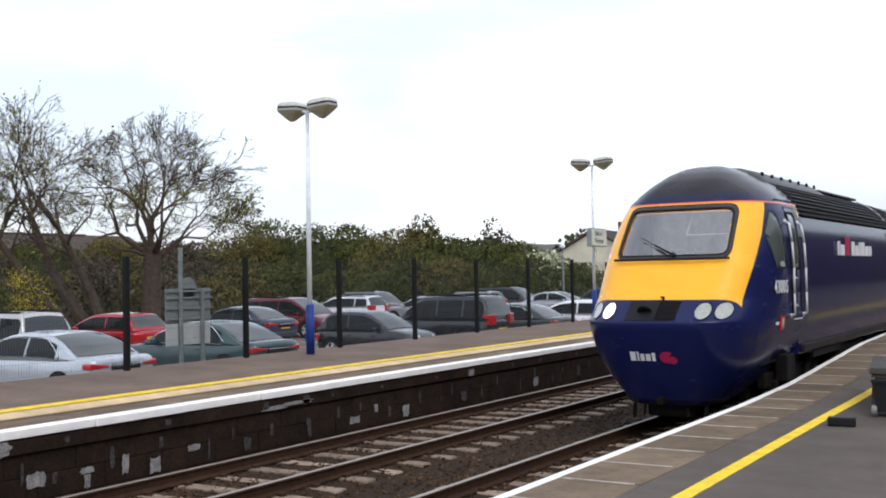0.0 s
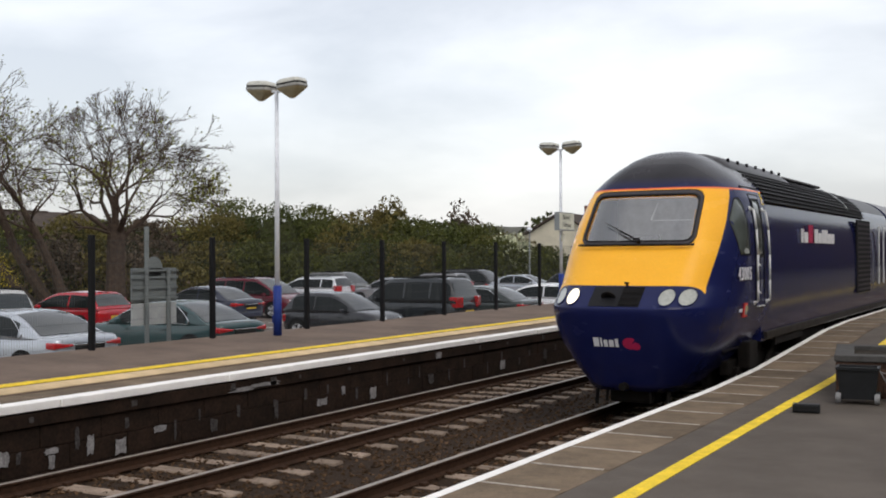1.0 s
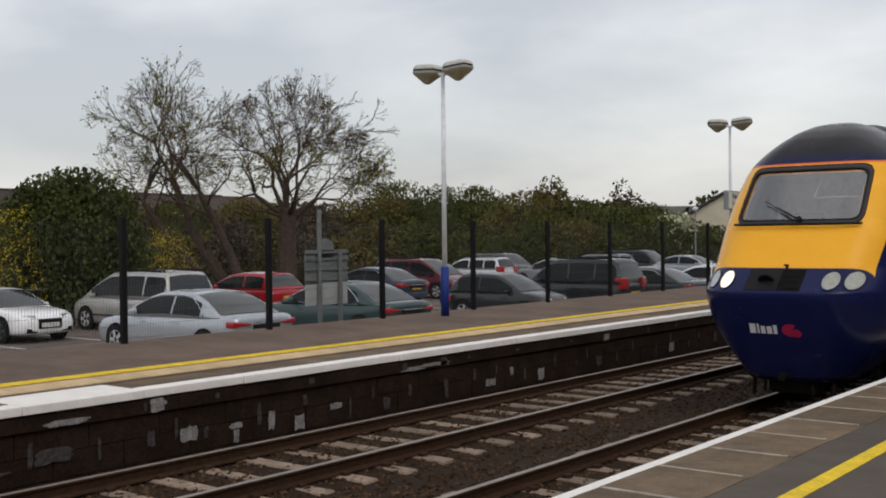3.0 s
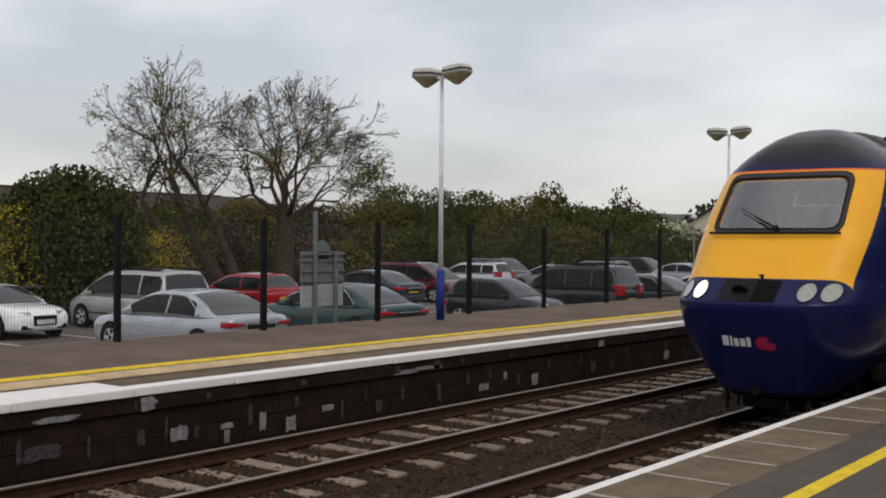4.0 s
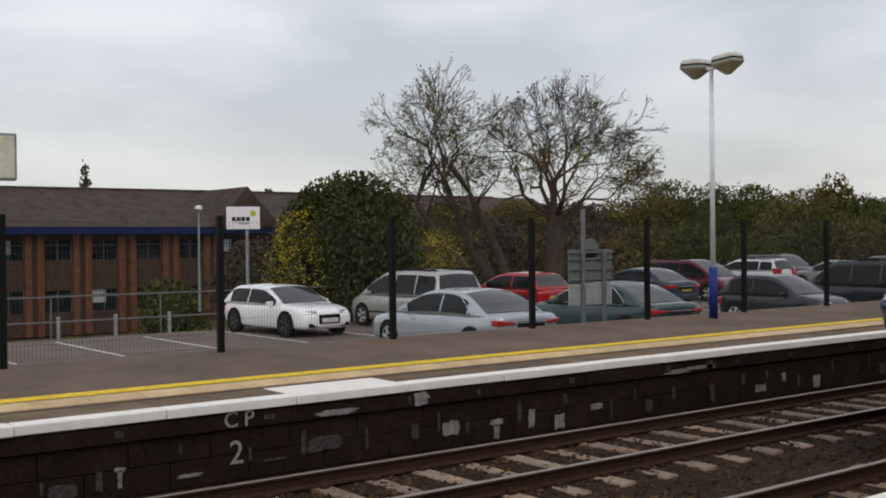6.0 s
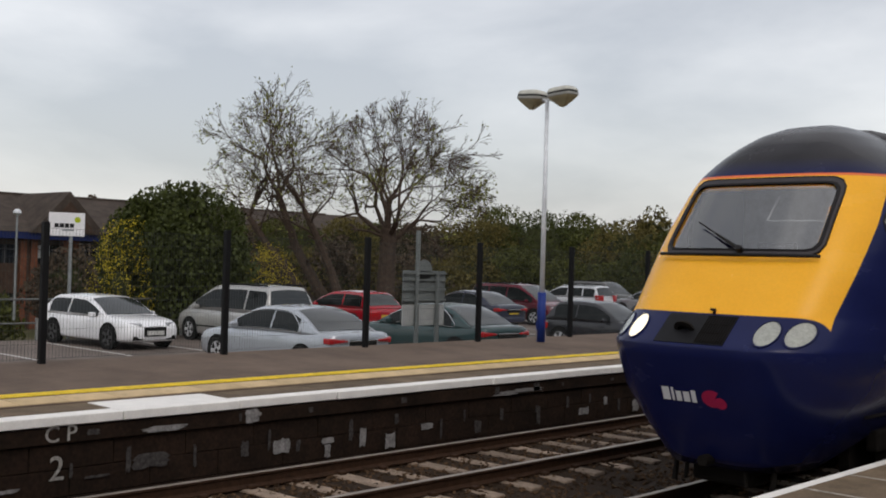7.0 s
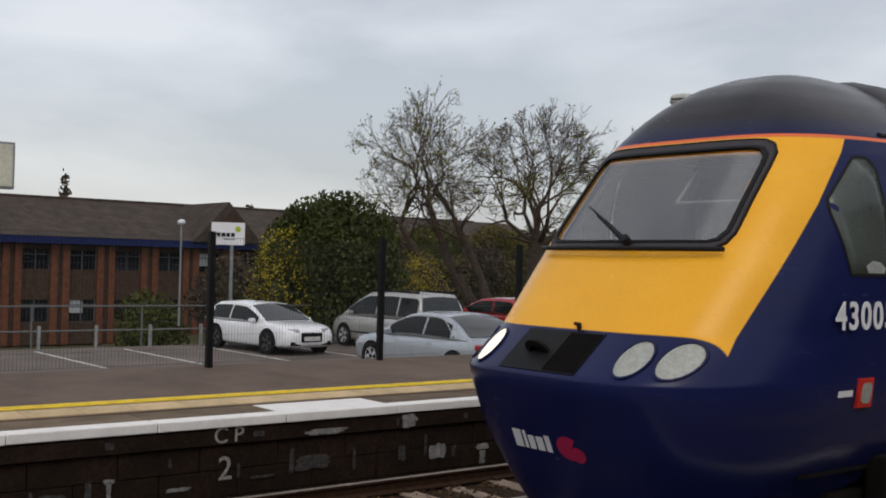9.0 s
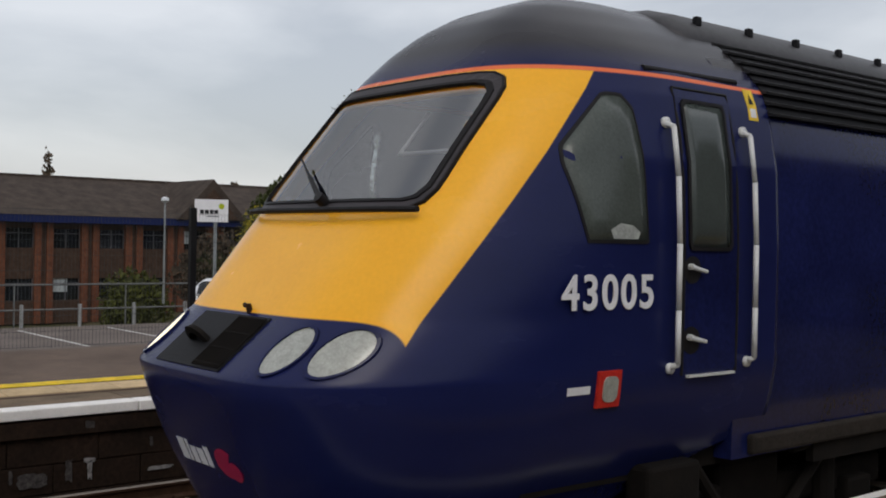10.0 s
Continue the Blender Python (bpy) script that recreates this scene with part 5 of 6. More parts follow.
def leaf_cloud(vs, fs, pts, size, rng, flat=0.0):
    for p in pts:
        s = size * rng.uniform(0.6, 1.4)
        q = Euler((rng.uniform(0, 6.3), rng.uniform(0, 6.3), rng.uniform(0, 6.3))).to_matrix()
        i = len(vs)
        for a, b, c in ((-0.5, 0, 0), (0, -0.32, 0.08), (0.5, 0, 0.02), (0, 0.32, 0.08)):
            w = q @ Vector((a * s, b * s, c * s))
            vs.append((p[0] + w.x, p[1] + w.y, p[2] + w.z))
        fs += [(i, i + 1, i + 2), (i, i + 2, i + 3)]


def raw_mesh(name, vs, fs, material):
    me = bpy.data.meshes.new(name)
    me.from_pydata(vs, [], fs)
    me.materials.append(material)
    return me


class Limbs:
    """Tapered limbs grown into one list of tubes."""
    def __init__(self, seed):
        self.vs, self.fs, self.tips, self.r = [], [], [], random.Random(seed)
        self.middle, self.reach = None, None

    def outside(self, p):
        """Twigs end at a rounded, slightly uneven crown."""
        if self.middle is None:
            return False
        d = p - self.middle
        k = 1 + 0.16 * noise.noise(d.normalized() * 2.2)
        return (d.x / self.reach[0]) ** 2 + (d.y / self.reach[1]) ** 2 + (d.z / self.reach[2]) ** 2 > k * k

    def tube(self, a, b, r0, r1, n=5):
        q = (b - a).to_track_quat("Z", "Y")
        i = len(self.vs)
        for p, r in ((a, r0), (b, r1)):
            for k in range(n):
                t = 2 * math.pi * k / n
                self.vs.append(tuple(p + q @ Vector((r * math.cos(t), r * math.sin(t), 0))))
        for k in range(n):
            self.fs.append((i + k, i + (k + 1) % n, i + n + (k + 1) % n, i + n + k))

    def grow(self, p, d, length, r, depth, up=0.10, spread=0.55, wob=0.18, tipr=0.006):
        rng = self.r
        segs = 3
        r_end = max(r * 0.60, tipr)
        for k in range(segs):
            d = (d + Vector((rng.gauss(0, wob), rng.gauss(0, wob), rng.gauss(0, wob) + up)) * 0.6).normalized()
            q = p + d * (length / segs)
            ra, rb_ = r + (r_end - r) * k / segs, r + (r_end - r) * (k + 1) / segs
            self.tube(p, q, ra, rb_, 7 if r > 0.08 else (5 if r > 0.02 else 3))
            p = q
            if depth <= 2:
                self.tips.append(p.copy())
            if depth < 7 and self.outside(p):
                self.tips.append(p.copy())
                return
            if depth > 0 and depth < 7 and k < segs - 1 and rng.random() < 0.28:
                self.side(p, d, length * rng.uniform(0.5, 0.75), rb_ * 0.55, depth - 1, up, spread, wob, tipr)
        if depth > 0:
            for k in range(2 if rng.random() < 0.75 else 3):
                self.side(p, d, length * rng.uniform(0.68, 0.86), r_end * rng.uniform(0.72, 0.95), depth - 1, up, spread * rng.uniform(0.5, 1.0), wob, tipr)

    def side(self, p, d, length, r, depth, up, spread, wob, tipr):
        rng = self.r
        ax = d.cross(Vector((rng.gauss(0, 1), rng.gauss(0, 1), rng.gauss(0, 1))))
        if ax.length < 1e-3:
            ax = Vector((1, 0, 0))
        nd = Matrix.Rotation(spread * rng.uniform(0.7, 1.3), 3, ax.normalized()) @ d
        self.grow(p, nd, length, max(r, tipr), depth, up, spread, wob, tipr)


def crown_and_trunk(t, g, keep, size, per):
    o = new("trunk", raw_mesh("trunk_and_limbs", g.vs, g.fs, bark_m))
    o.parent = t
    vs, fs = [], []
    leaf_cloud(vs, fs, [p + Vector((g.r.gauss(0, 0.1), g.r.gauss(0, 0.1), g.r.gauss(0, 0.1))) for p in g.tips if g.r.random() < keep(p) for _ in range(per)], size, g.r)
    o = new("crown", raw_mesh("crown", vs, fs, leaf_spring))
    o.parent = t


LEFT, DEEP = Vector((-0.69, -0.72, 0.0)), Vector((-0.72, 0.69, 0.0))


def bare_tree():
    t = thing("tree", pose(-32.0, 30.3, -0.3), "bare spreading tree with a thick trunk and few buds", "tree")
    g = Limbs(11)
    g.middle, g.reach = LEFT * -1.05 + Vector((0, 0, 6.35)), (3.6, 3.6, 3.1)
    g.tube(Vector((0, 0, -0.3)), Vector((0, 0, 0.4)), 0.55, 0.42, 10)
    g.tube(Vector((0, 0, 0.4)), Vector((0.05, 0.05, 4.0)), 0.42, 0.33, 10)
    top = Vector((0.05, 0.05, 3.9))
    for a, e, L_, r in ((0.0, 0.75, 1.55, 0.17), (1.1, 1.05, 1.55, 0.15), (2.2, 0.7, 1.55, 0.16), (3.1, 0.95, 1.6, 0.17), (4.1, 0.65, 1.55, 0.15), (5.2, 1.0, 1.6, 0.16), (0.6, 1.4, 1.8, 0.18), (3.6, 1.35, 1.75, 0.15), (5.9, 0.45, 1.4, 0.12), (2.7, 0.4, 1.4, 0.12), (4.6, 0.35, 1.4, 0.11), (1.6, 0.45, 1.4, 0.11)):
        d = Vector((math.cos(a) * math.cos(e), math.sin(a) * math.cos(e), math.sin(e)))
        g.grow(top + Vector((0, 0, g.r.uniform(-0.9, 0.1))), d, L_ * 1.04, r * 0.72, 7, -0.015, 0.88, 0.24, 0.0062)
    crown_and_trunk(t, g, lambda p: 0.08 if p.z < 6.2 else 0.012, 0.11, 2)


def leaning_tree():
    t = thing("tree", pose(-33.0, 29.6, -0.3), "leaning many-stemmed tree with sparse young leaves", "tree")
    g = Limbs(23)
    g.middle, g.reach = LEFT * 2.75 + Vector((0, 0, 6.75)), (3.8, 3.8, 3.35)

    def P(l, d, z):
        return LEFT * l + DEEP * d + Vector((0, 0, z))
    stems = (((P(0.3, 0, -0.3), 0.30), (P(1.5, 0.1, 1.4), 0.24), (P(2.5, 0.3, 3.1), 0.18), (P(3.3, 0.4, 5.3), 0.12)),
             ((P(0.6, 0.4, -0.3), 0.24), (P(2.2, 0.6, 1.3), 0.19), (P(3.5, 0.6, 2.9), 0.16), (P(4.5, 0.8, 4.3), 0.12)),
             ((P(0.2, -0.4, -0.3), 0.22), (P(1.0, -0.6, 2.2), 0.18), (P(1.6, -0.9, 3.6), 0.14), (P(2.1, -1.0, 4.6), 0.11)))
    for st in stems:
        for (a, ra), (b, rb_) in zip(st, st[1:]):
            g.tube(a, b, ra, rb_, 8)
        for (a, ra), (b, rb_) in zip(st[1:], st[2:]):
            for k in range(3):
                q = a.lerp(b, g.r.uniform(0.35, 1.0))
                d = (LEFT * g.r.uniform(-0.7, 1.0) + DEEP * g.r.uniform(-0.8, 0.8) + Vector((0, 0, g.r.uniform(0.35, 1.1)))).normalized()
                g.grow(q, d, 1.35, rb_ * 0.45, 5, -0.01, 0.85, 0.24, 0.0062)
        for k in range(3):
            d = (LEFT * g.r.uniform(-0.5, 0.9) + DEEP * g.r.uniform(-0.7, 0.7) + Vector((0, 0, 1.0))).normalized()
            g.grow(st[-1][0], d, 1.5, st[-1][1] * 0.62, 6, -0.005, 0.82, 0.24, 0.0062)
    crown_and_trunk(t, g, lambda p: 0.09, 0.12, 1)


bare_tree()
leaning_tree()


def blob_points(rng, cx, cy, cz, rx, ry, rz, n, lumps=9):
    """Points on a lumpy crown's skin."""
    L_ = [(Vector((rng.gauss(0, 1), rng.gauss(0, 1), rng.gauss(0, 0.8))).normalized(), rng.uniform(0.12, 0.38)) for _ in range(lumps)]
    out = []
    for _ in range(n):
        d = Vector((rng.gauss(0, 1), rng.gauss(0, 1), rng.gauss(0, 1))).normalized()
        k = 0.74 + sum(a * max(0.0, d.dot(v) - 0.55) * 2.2 for v, a in L_)
        k = min(k, 1.06) * rng.uniform(0.80, 1.04)
        out.append((cx + d.x * rx * k, cy + d.y * ry * k, cz + d.z * rz * k))
    return out


def core(vs, fs, rng, cx, cy, cz, rx, ry, rz, k=0.74):
    i0 = len(vs)
    nr, na = 7, 12
    for a in range(nr + 1):
        th = math.pi * a / nr
        for b in range(na):
            ph = 2 * math.pi * b / na
            j = k * (0.85 + 0.3 * noise.noise(Vector((cx + math.cos(ph) * 2, cy + math.sin(ph) * 2, a * 0.7))))
            vs.append((cx + rx * j * math.sin(th) * math.cos(ph), cy + ry * j * math.sin(th) * math.sin(ph), cz + rz * j * math.cos(th)))
    for a in range(nr):
        for b in range(na):
            fs.append((i0 + a * na + b, i0 + a * na + (b + 1) % na, i0 + (a + 1) * na + (b + 1) % na, i0 + (a + 1) * na + b))


def bush(name, label, x, y, z, rx, ry, h, leaf, n, size, seed, inner=0.70, category="bush"):
    rng = random.Random(seed)
    t = thing(name, pose(x, y, z), label, category)
    vs, fs = [], []
    # an added opaque body, coloured dark like the shaded inside, blocks the view through
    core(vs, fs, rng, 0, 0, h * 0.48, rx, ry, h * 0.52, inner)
    o = new("crown_shade_core", raw_mesh("crown_shade_core", vs, fs, shade_core))
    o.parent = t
    for q in o.data.polygons:
        q.use_smooth = True
    vs, fs = [], []
    pts = blob_points(rng, 0, 0, h * 0.45, rx * 0.92, ry * 0.92, h * 0.50, int(n * 0.55))
    for j in range(8):
        # uneven boughs that break the outline
        a, e = rng.uniform(0, 6.283), rng.uniform(-0.2, 1.45)
        q = (0.70 * rx * math.cos(a) * math.cos(e), 0.70 * ry * math.sin(a) * math.cos(e), h * 0.45 + 0.68 * h * 0.5 * math.sin(e))
        w = rng.uniform(0.26, 0.44)
        pts += blob_points(rng, *q, rx * w, ry * w, h * 0.5 * w * 1.15, int(n * 0.45 / 8))
    leaf_cloud(vs, fs, [p for p in pts if p[2] > -0.3], size, rng)
    o = new("crown", raw_mesh("crown", vs, fs, leaf))
    o.parent = t
    bm = bmesh.new()
    tube(bm, (0, 0, -0.6), (0, 0, h * 0.35), 0.12, 0.08)
    part("trunk", bm, bark_m, t)
    return t


# the big evergreen beside the car park and the yellow shrubs on both sides of it
bush("evergreen_bush", "large rounded dark evergreen bush", -30.7, 19.85, -0.7, 2.75, 2.75, 5.5, leaf_dark, 30000, 0.14, 5)
bush("evergreen_bush", "dark evergreen bush behind the car park", -33.8, 22.4, -0.9, 2.3, 2.3, 3.9, leaf_dark, 9000, 0.15, 6)
bush("yellow_shrub", "yellow flowering shrub beside the evergreen", -30.3, 17.55, -0.8, 1.15, 1.15, 4.5, leaf_yellow, 4200, 0.058, 7, 0.3)
bush("yellow_shrub", "yellow flowering shrub behind the people carrier", -30.6, 23.2, -0.5, 1.35, 1.35, 3.5, leaf_yellow, 3600, 0.058, 8, 0.3)
bush("willow_shrub", "pale green shrub in front of the offices", -46, 20.0, -3.2, 1.7, 1.7, 4.6, leaf_mid, 2500, 0.20, 9)


def at(az, d):
    return -d * math.sin(radians(az)), d * math.cos(radians(az))


def wood_tree(az, d, top, wide, leaf, seed, size=0.26, n=4200, base=-0.8, label="budding olive-green tree in the wood"):
    x, y = at(az, d)
    return bush("wood_tree", label, x, y, base, wide, wide, top - base, leaf, n, size, seed, category="tree")


rngw = random.Random(77)
kinds = (leaf_mid, leaf_olive, leaf_mid, leaf_dark, leaf_mid)
k = 0
az = 60.0
while az > 25.2:
    d = 82 + rngw.uniform(-6, 8)
    slope = interp(az, [(25, 0.020), (28, 0.031), (30, 0.038), (34, 0.044), (36, 0.054), (38, 0.056), (41, 0.050), (43, 0.042), (48, 0.040), (53, 0.038), (56, 0.026), (60, 0.02)])
    top = 2.4 + d * slope * rngw.uniform(0.86, 1.08)
    wood_tree(az, d, top, rngw.uniform(2.9, 4.2), kinds[k % 5] if az < 43 else (leaf_brown, leaf_olive, leaf_mid)[k % 3], 100 + k, 0.19, 8200)
    az -= rngw.uniform(1.2, 1.9)
    k += 1
az = 62.0
while az > 24:
    # a lower, denser row in front closes the foot of the wood
    d = 73 if az < 42 else 54
    wood_tree(az, d, 2.4 + d * rngw.uniform(0.002, 0.020), rngw.uniform(2.2, 3.2), kinds[(k * 3) % 5] if az < 42 else (leaf_brown, leaf_olive)[k % 2], 300 + k, 0.19, 5600, base=-1.5, label="undergrowth at the edge of the wood")
    az -= rngw.uniform(1.7, 2.4)
    k += 1
wood_tree(32.6, 98, 8.1, 2.0, leaf_olive, 501, 0.3, 2600, label="tall slender bare tree above the wood")
wood_tree(33.3, 100, 7.6, 1.6, leaf_brown, 502, 0.3, 1800, label="tall slender bare tree above the wood")
wood_tree(29.0, 95, 7.2, 2.4, leaf_brown, 503, 0.3, 1500, label="pinkish-brown bare tree above the wood")
wood_tree(26.1, 74, 4.2, 2.2, leaf_white, 504, 0.3, 1500, label="pale blossoming tree beside the house")
wood_tree(24.2, 118, 7.2, 4.5, leaf_dark, 505, 0.6, 1500, label="dark pine behind the house")
wood_tree(62.0, 112, 8.3, 3.2, leaf_brown, 506, 0.5, 900, label="bare tree behind the office roof")
wood_tree(70.6, 140, 13.7, 0.9, leaf_brown, 507, 0.5, 420, base=-3, label="slender bare tree behind the offices")


def far_woods():
    """A low wooded ridge far off."""
    rng = random.Random(9)
    vs, fs = [], []
    n = 160
    for i in range(n + 1):
        az = 84 - 84 * i / n
        for d, hh in ((420, -4), (470, 1), (520, 1)):
            x, y = at(az, d)
            top = 2.4 + 470 * (0.027 + 0.006 * noise.noise(Vector((i * 0.12, 0, 0))) + 0.003 * noise.noise(Vector((i * 0.9, 3, 0))))
            vs.append((x, y, -4 if hh < 0 else top))
    for i in range(n):
        for j in range(2):
            a = i * 3 + j
            fs.append((a, a + 1, a + 4, a + 3))
    tagged(new("backdrop", raw_mesh("backdrop", vs, fs, far_wood)), "distant wooded ridge, hazy grey-brown", "distant wood", kind="structure")


# the haze of distance is put into this pale grey colour
far_wood = mat("hazy_far_wood", (0.115, 0.115, 0.10), 0.95, var=0.4, scale=0.08, fine=0.6, bump=0.3)
far_woods()


# ---- buildings ----
brick_red = mat("red_brick", (0.155, 0.062, 0.036), 0.85, var=0.35, scale=3, fine=20, bump=0.4)
brick_dark = mat("brown_brick_panel", (0.070, 0.044, 0.032), 0.85, var=0.35, scale=3, fine=20, bump=0.4)
roof_tile = mat("brown_roof_tile", (0.068, 0.053, 0.044), 0.85, var=0.4, scale=1.2, fine=14, bump=0.8)
blue_fascia = mat("blue_fascia", (0.010, 0.018, 0.085), 0.5, var=0.2)
win_dark = mat("office_window", (0.014, 0.017, 0.022), 0.08, var=0.5, scale=0.9, bump=0.0, coat=0.4)
window_alu = mat("window_frame", (0.10, 0.10, 0.11), 0.5)
blind_m = mat("pale_blind", (0.42, 0.46, 0.47), 0.8, var=0.2)
house_wall = mat("cream_render", (0.62, 0.58, 0.46), 0.85, var=0.15, scale=1)


def offices():
    X0 = -73.0
    b = thing("office_building", pose(X0, 0, -3.6), "two-storey red brick offices with a blue fascia and tiled roof", "office building")
    y0, y1, bay = 9.7, 66.4, 3.15
    part("wall", B(-14, -0.35, y0, y1, 0, 6.9), brick_dark, b)
    n = int((y1 - y0) / bay)
    for i in range(n):
        a = y0 + i * bay
        part("brick_pier", B(-0.35, 0.18, a - 0.62, a - 0.17, 0, 6.75), brick_red, b)
        part("brick_pier", B(-0.35, 0.18, a + 0.17, a + 0.62, 0, 6.75), brick_red, b)
        part("pier_recess", B(-0.35, 0.0, a - 0.17, a + 0.17, 0, 6.75), brick_dark, b)
        for z0, z1 in ((1.55, 3.0), (5.05, 6.35)):
            w = part("window", B(-0.35, -0.22, a + 0.62, a + bay - 0.62, z0, z1), win_dark, b)
            mid = a + bay / 2
            for p in (a + 0.62, mid - 0.03, a + bay - 0.68):
                part("window_frame", B(-0.22, -0.16, p, p + 0.06, z0, z1), window_alu, w)
            part("window_frame", B(-0.22, -0.16, a + 0.62, a + bay - 0.62, z1 - 0.35, z1 - 0.30), window_alu, w)
            if (i * 7 + int(z0)) % 5 == 1:
                part("blind", B(-0.215, -0.205, a + 0.7, a + 0.7 + 1.0, z1 - 0.9, z1), blind_m, w)
        part("spandrel", B(-0.35, -0.1, a + 0.62, a + bay - 0.62, 3.0, 5.05), brick_dark, b)
        part("spandrel", B(-0.35, -0.1, a + 0.62, a + bay - 0.62, 0, 1.55), brick_dark, b)
    part("fascia", B(-0.5, 0.75, y0 - 0.8, y1 + 0.8, 6.75, 7.25), blue_fascia, b)
    bm = bmesh.new()
    prism(bm, [(0.8, 7.25), (-6.8, 10.15), (-14.8, 7.25)], y0 - 1.0, y1 + 1.0)
    part("roof", bm, roof_tile, b, "brown tiled pitched roof")
    part("ridge", B(-6.95, -6.65, y0 - 1, y1 + 1, 10.08, 10.28), roof_tile, b)
    # small gable over the entrance
    bm = bmesh.new()
    prism(bm, [(34.6, 7.2), (37.4, 10.2), (40.2, 7.2)], -6.5, 1.0, "x")
    g = part("gable", bm, roof_tile, b, "small tiled gable")
    bm = bmesh.new()
    prism(bm, [(35.4, 7.3), (37.4, 9.5), (39.4, 7.3)], 1.0, 1.06, "x")
    part("gable_front", bm, brick_dark, g)
    # a second range behind, seen over the first
    bm = bmesh.new()
    prism(bm, [(-15, 7.5), (-22, 11.0), (-30, 7.5)], y0 + 6, y1 + 20)
    part("rear_roof", bm, roof_tile, b)
    part("rear_wall", B(-29, -16, y0 + 6, y1 + 20, 0, 7.5), brick_dark, b)


offices()


def house():
    x, y = at(22.9, 96)
    h = thing("house", pose(x, y, -0.6, 0, 0, 8), "cream rendered house with a dark gabled roof", "house")
    bm = bmesh.new()
    prism(bm, [(-4.2, 0), (4.2, 0), (4.2, 4.0), (0, 6.4), (-4.2, 4.0)], -5, 5)
    part("wall", bm, house_wall, h)
    for s in (-1, 1):
        bm = bmesh.new()
        prism(bm, [(s * 4.7, 3.75), (0, 6.45), (0, 6.65), (s * 4.7, 3.95)], -5.3, 5.3)
        part("roof", bm, roof_tile, h)
    for a in (-2.2, 1.6):
        w = part("window", B(a - 0.6, a + 0.6, -5.06, -4.95, 2.6, 3.8), win_dark, h)
    part("chimney", B(0.6, 1.3, 1.0, 1.9, 6.0, 7.4), brick_red, h)


house()


def street_lamp(az, d, top, label):
    x, y = at(az, d)
    s = thing("street_lamp", pose(x, y, -0.5), label, "street lamp", "car park lamps")
    part("pole", T((0, 0, 0), (0, 0, top + 0.5), 0.06, 0.04), grey_metal, s)
    bm = bmesh.new()
    lathe(bm, [(0.03, -0.1), (0.17, 0.0), (0.16, 0.09), (0.08, 0.16), (0.0, 0.17)], Matrix.Translation((0, 0, top + 0.5)), 14)
    part("lantern", bm, lamp_white, s)


street_lamp(25.25, 66, 3.95, "slim grey street lamp with a white lantern")
street_lamp(65.0, 48, 3.9, "slim grey street lamp before the offices")


def mast():
    x, y = at(4.1, 150)
    m = thing("mast", pose(x, y, -0.65), "tall slim grey mast beyond the station", "mast")
    part("pole", T((0, 0, 0), (0, 0, 16.2), 0.09, 0.05), lamp_white, m)
    part("foot", B(-0.3, 0.3, -0.3, 0.3, -0.2, 0.15, bevel=0.03), grey_metal, m)


mast()


# ---- signs ----
sign_face = mat("weathered_sign_face", (0.60, 0.60, 0.50), 0.5, var=0.3, scale=3)
sign_box = mat("grey_sign_box", (0.24, 0.26, 0.27), 0.5, var=0.15)
ink = mat("black_ink", (0.015, 0.015, 0.017), 0.6)
road_back = mat("sign_back_grey", (0.17, 0.19, 0.19), 0.6, var=0.2, scale=2)
lime_mark = mat("yellow_green_mark", (0.42, 0.50, 0.02), 0.5)


def station_sign(y, lettered):
    s = thing("station_sign", pose(-13.70, y, 3.19), "grey boxed station name sign on the lamp post", "station sign", "station signs")
    part("box", B(-0.06, 0.10, -0.60, 0.60, 0, 0.57, bevel=0.012), sign_box, s)
    face = part("face", B(0.10, 0.106, -0.57, 0.57, 0.03, 0.54), sign_face, s, "off-white sign face")
    M = Matrix.Rotation(radians(90), 4, "Z") @ Matrix.Rotation(radians(90), 4, "X")
    text_mesh("Didcot", 0.20, Matrix.Translation((0.108, -0.08, 0.405)) @ M, "lettering", face, ink, 0.002)
    text_mesh("Parkway", 0.20, Matrix.Translation((0.108, 0.0, 0.175)) @ M, "lettering", face, ink, 0.002)
    part("small_plate", B(-0.05, -0.02, -0.11, 0.11, -0.33, -0.09), sign_face, s)
    for k in (0.15, 0.42):
        part("clamp", B(-0.17, -0.06, -0.06, 0.06, k - 0.02, k + 0.02), grey_metal, s)


station_sign(3.46, True)
station_sign(31.66, True)


def company_sign():
    x, y = at(62.7, 33)
    s = thing("board_sign", pose(x, y, Z_LOT), "white company board with a dark bar and green spot", "sign")
    s.rotation_euler = (0, 0, radians(62.7))
    z = Z_LOT
    part("board", B(-0.49, 0.49, -0.02, 0.02, 2.95, 3.62, bevel=0.006), white_mark, s)
    part("post", T((0.12, 0.06, 0), (0.12, 0.06, 3.0), 0.05, 0.05), grey_metal, s)
    x0 = -0.33
    for wd in (0.11, 0.12, 0.11, 0.11):
        part("lettering_bar", B(x0, x0 + wd, -0.028, -0.02, 3.19, 3.31), ink, s)
        x0 += wd + 0.025
    part("strap_bar", B(-0.12, 0.2, -0.028, -0.02, 3.10, 3.14), sign_box, s)
    bm = bmesh.new()
    lathe(bm, [(0.0, 0), (0.085, 0), (0.085, 0.01), (0, 0.01)], Matrix.Translation((0.29, -0.02, 3.42)) @ Matrix.Rotation(radians(90), 4, "X"), 16)
    part("green_spot", bm, lime_mark, s)


company_sign()


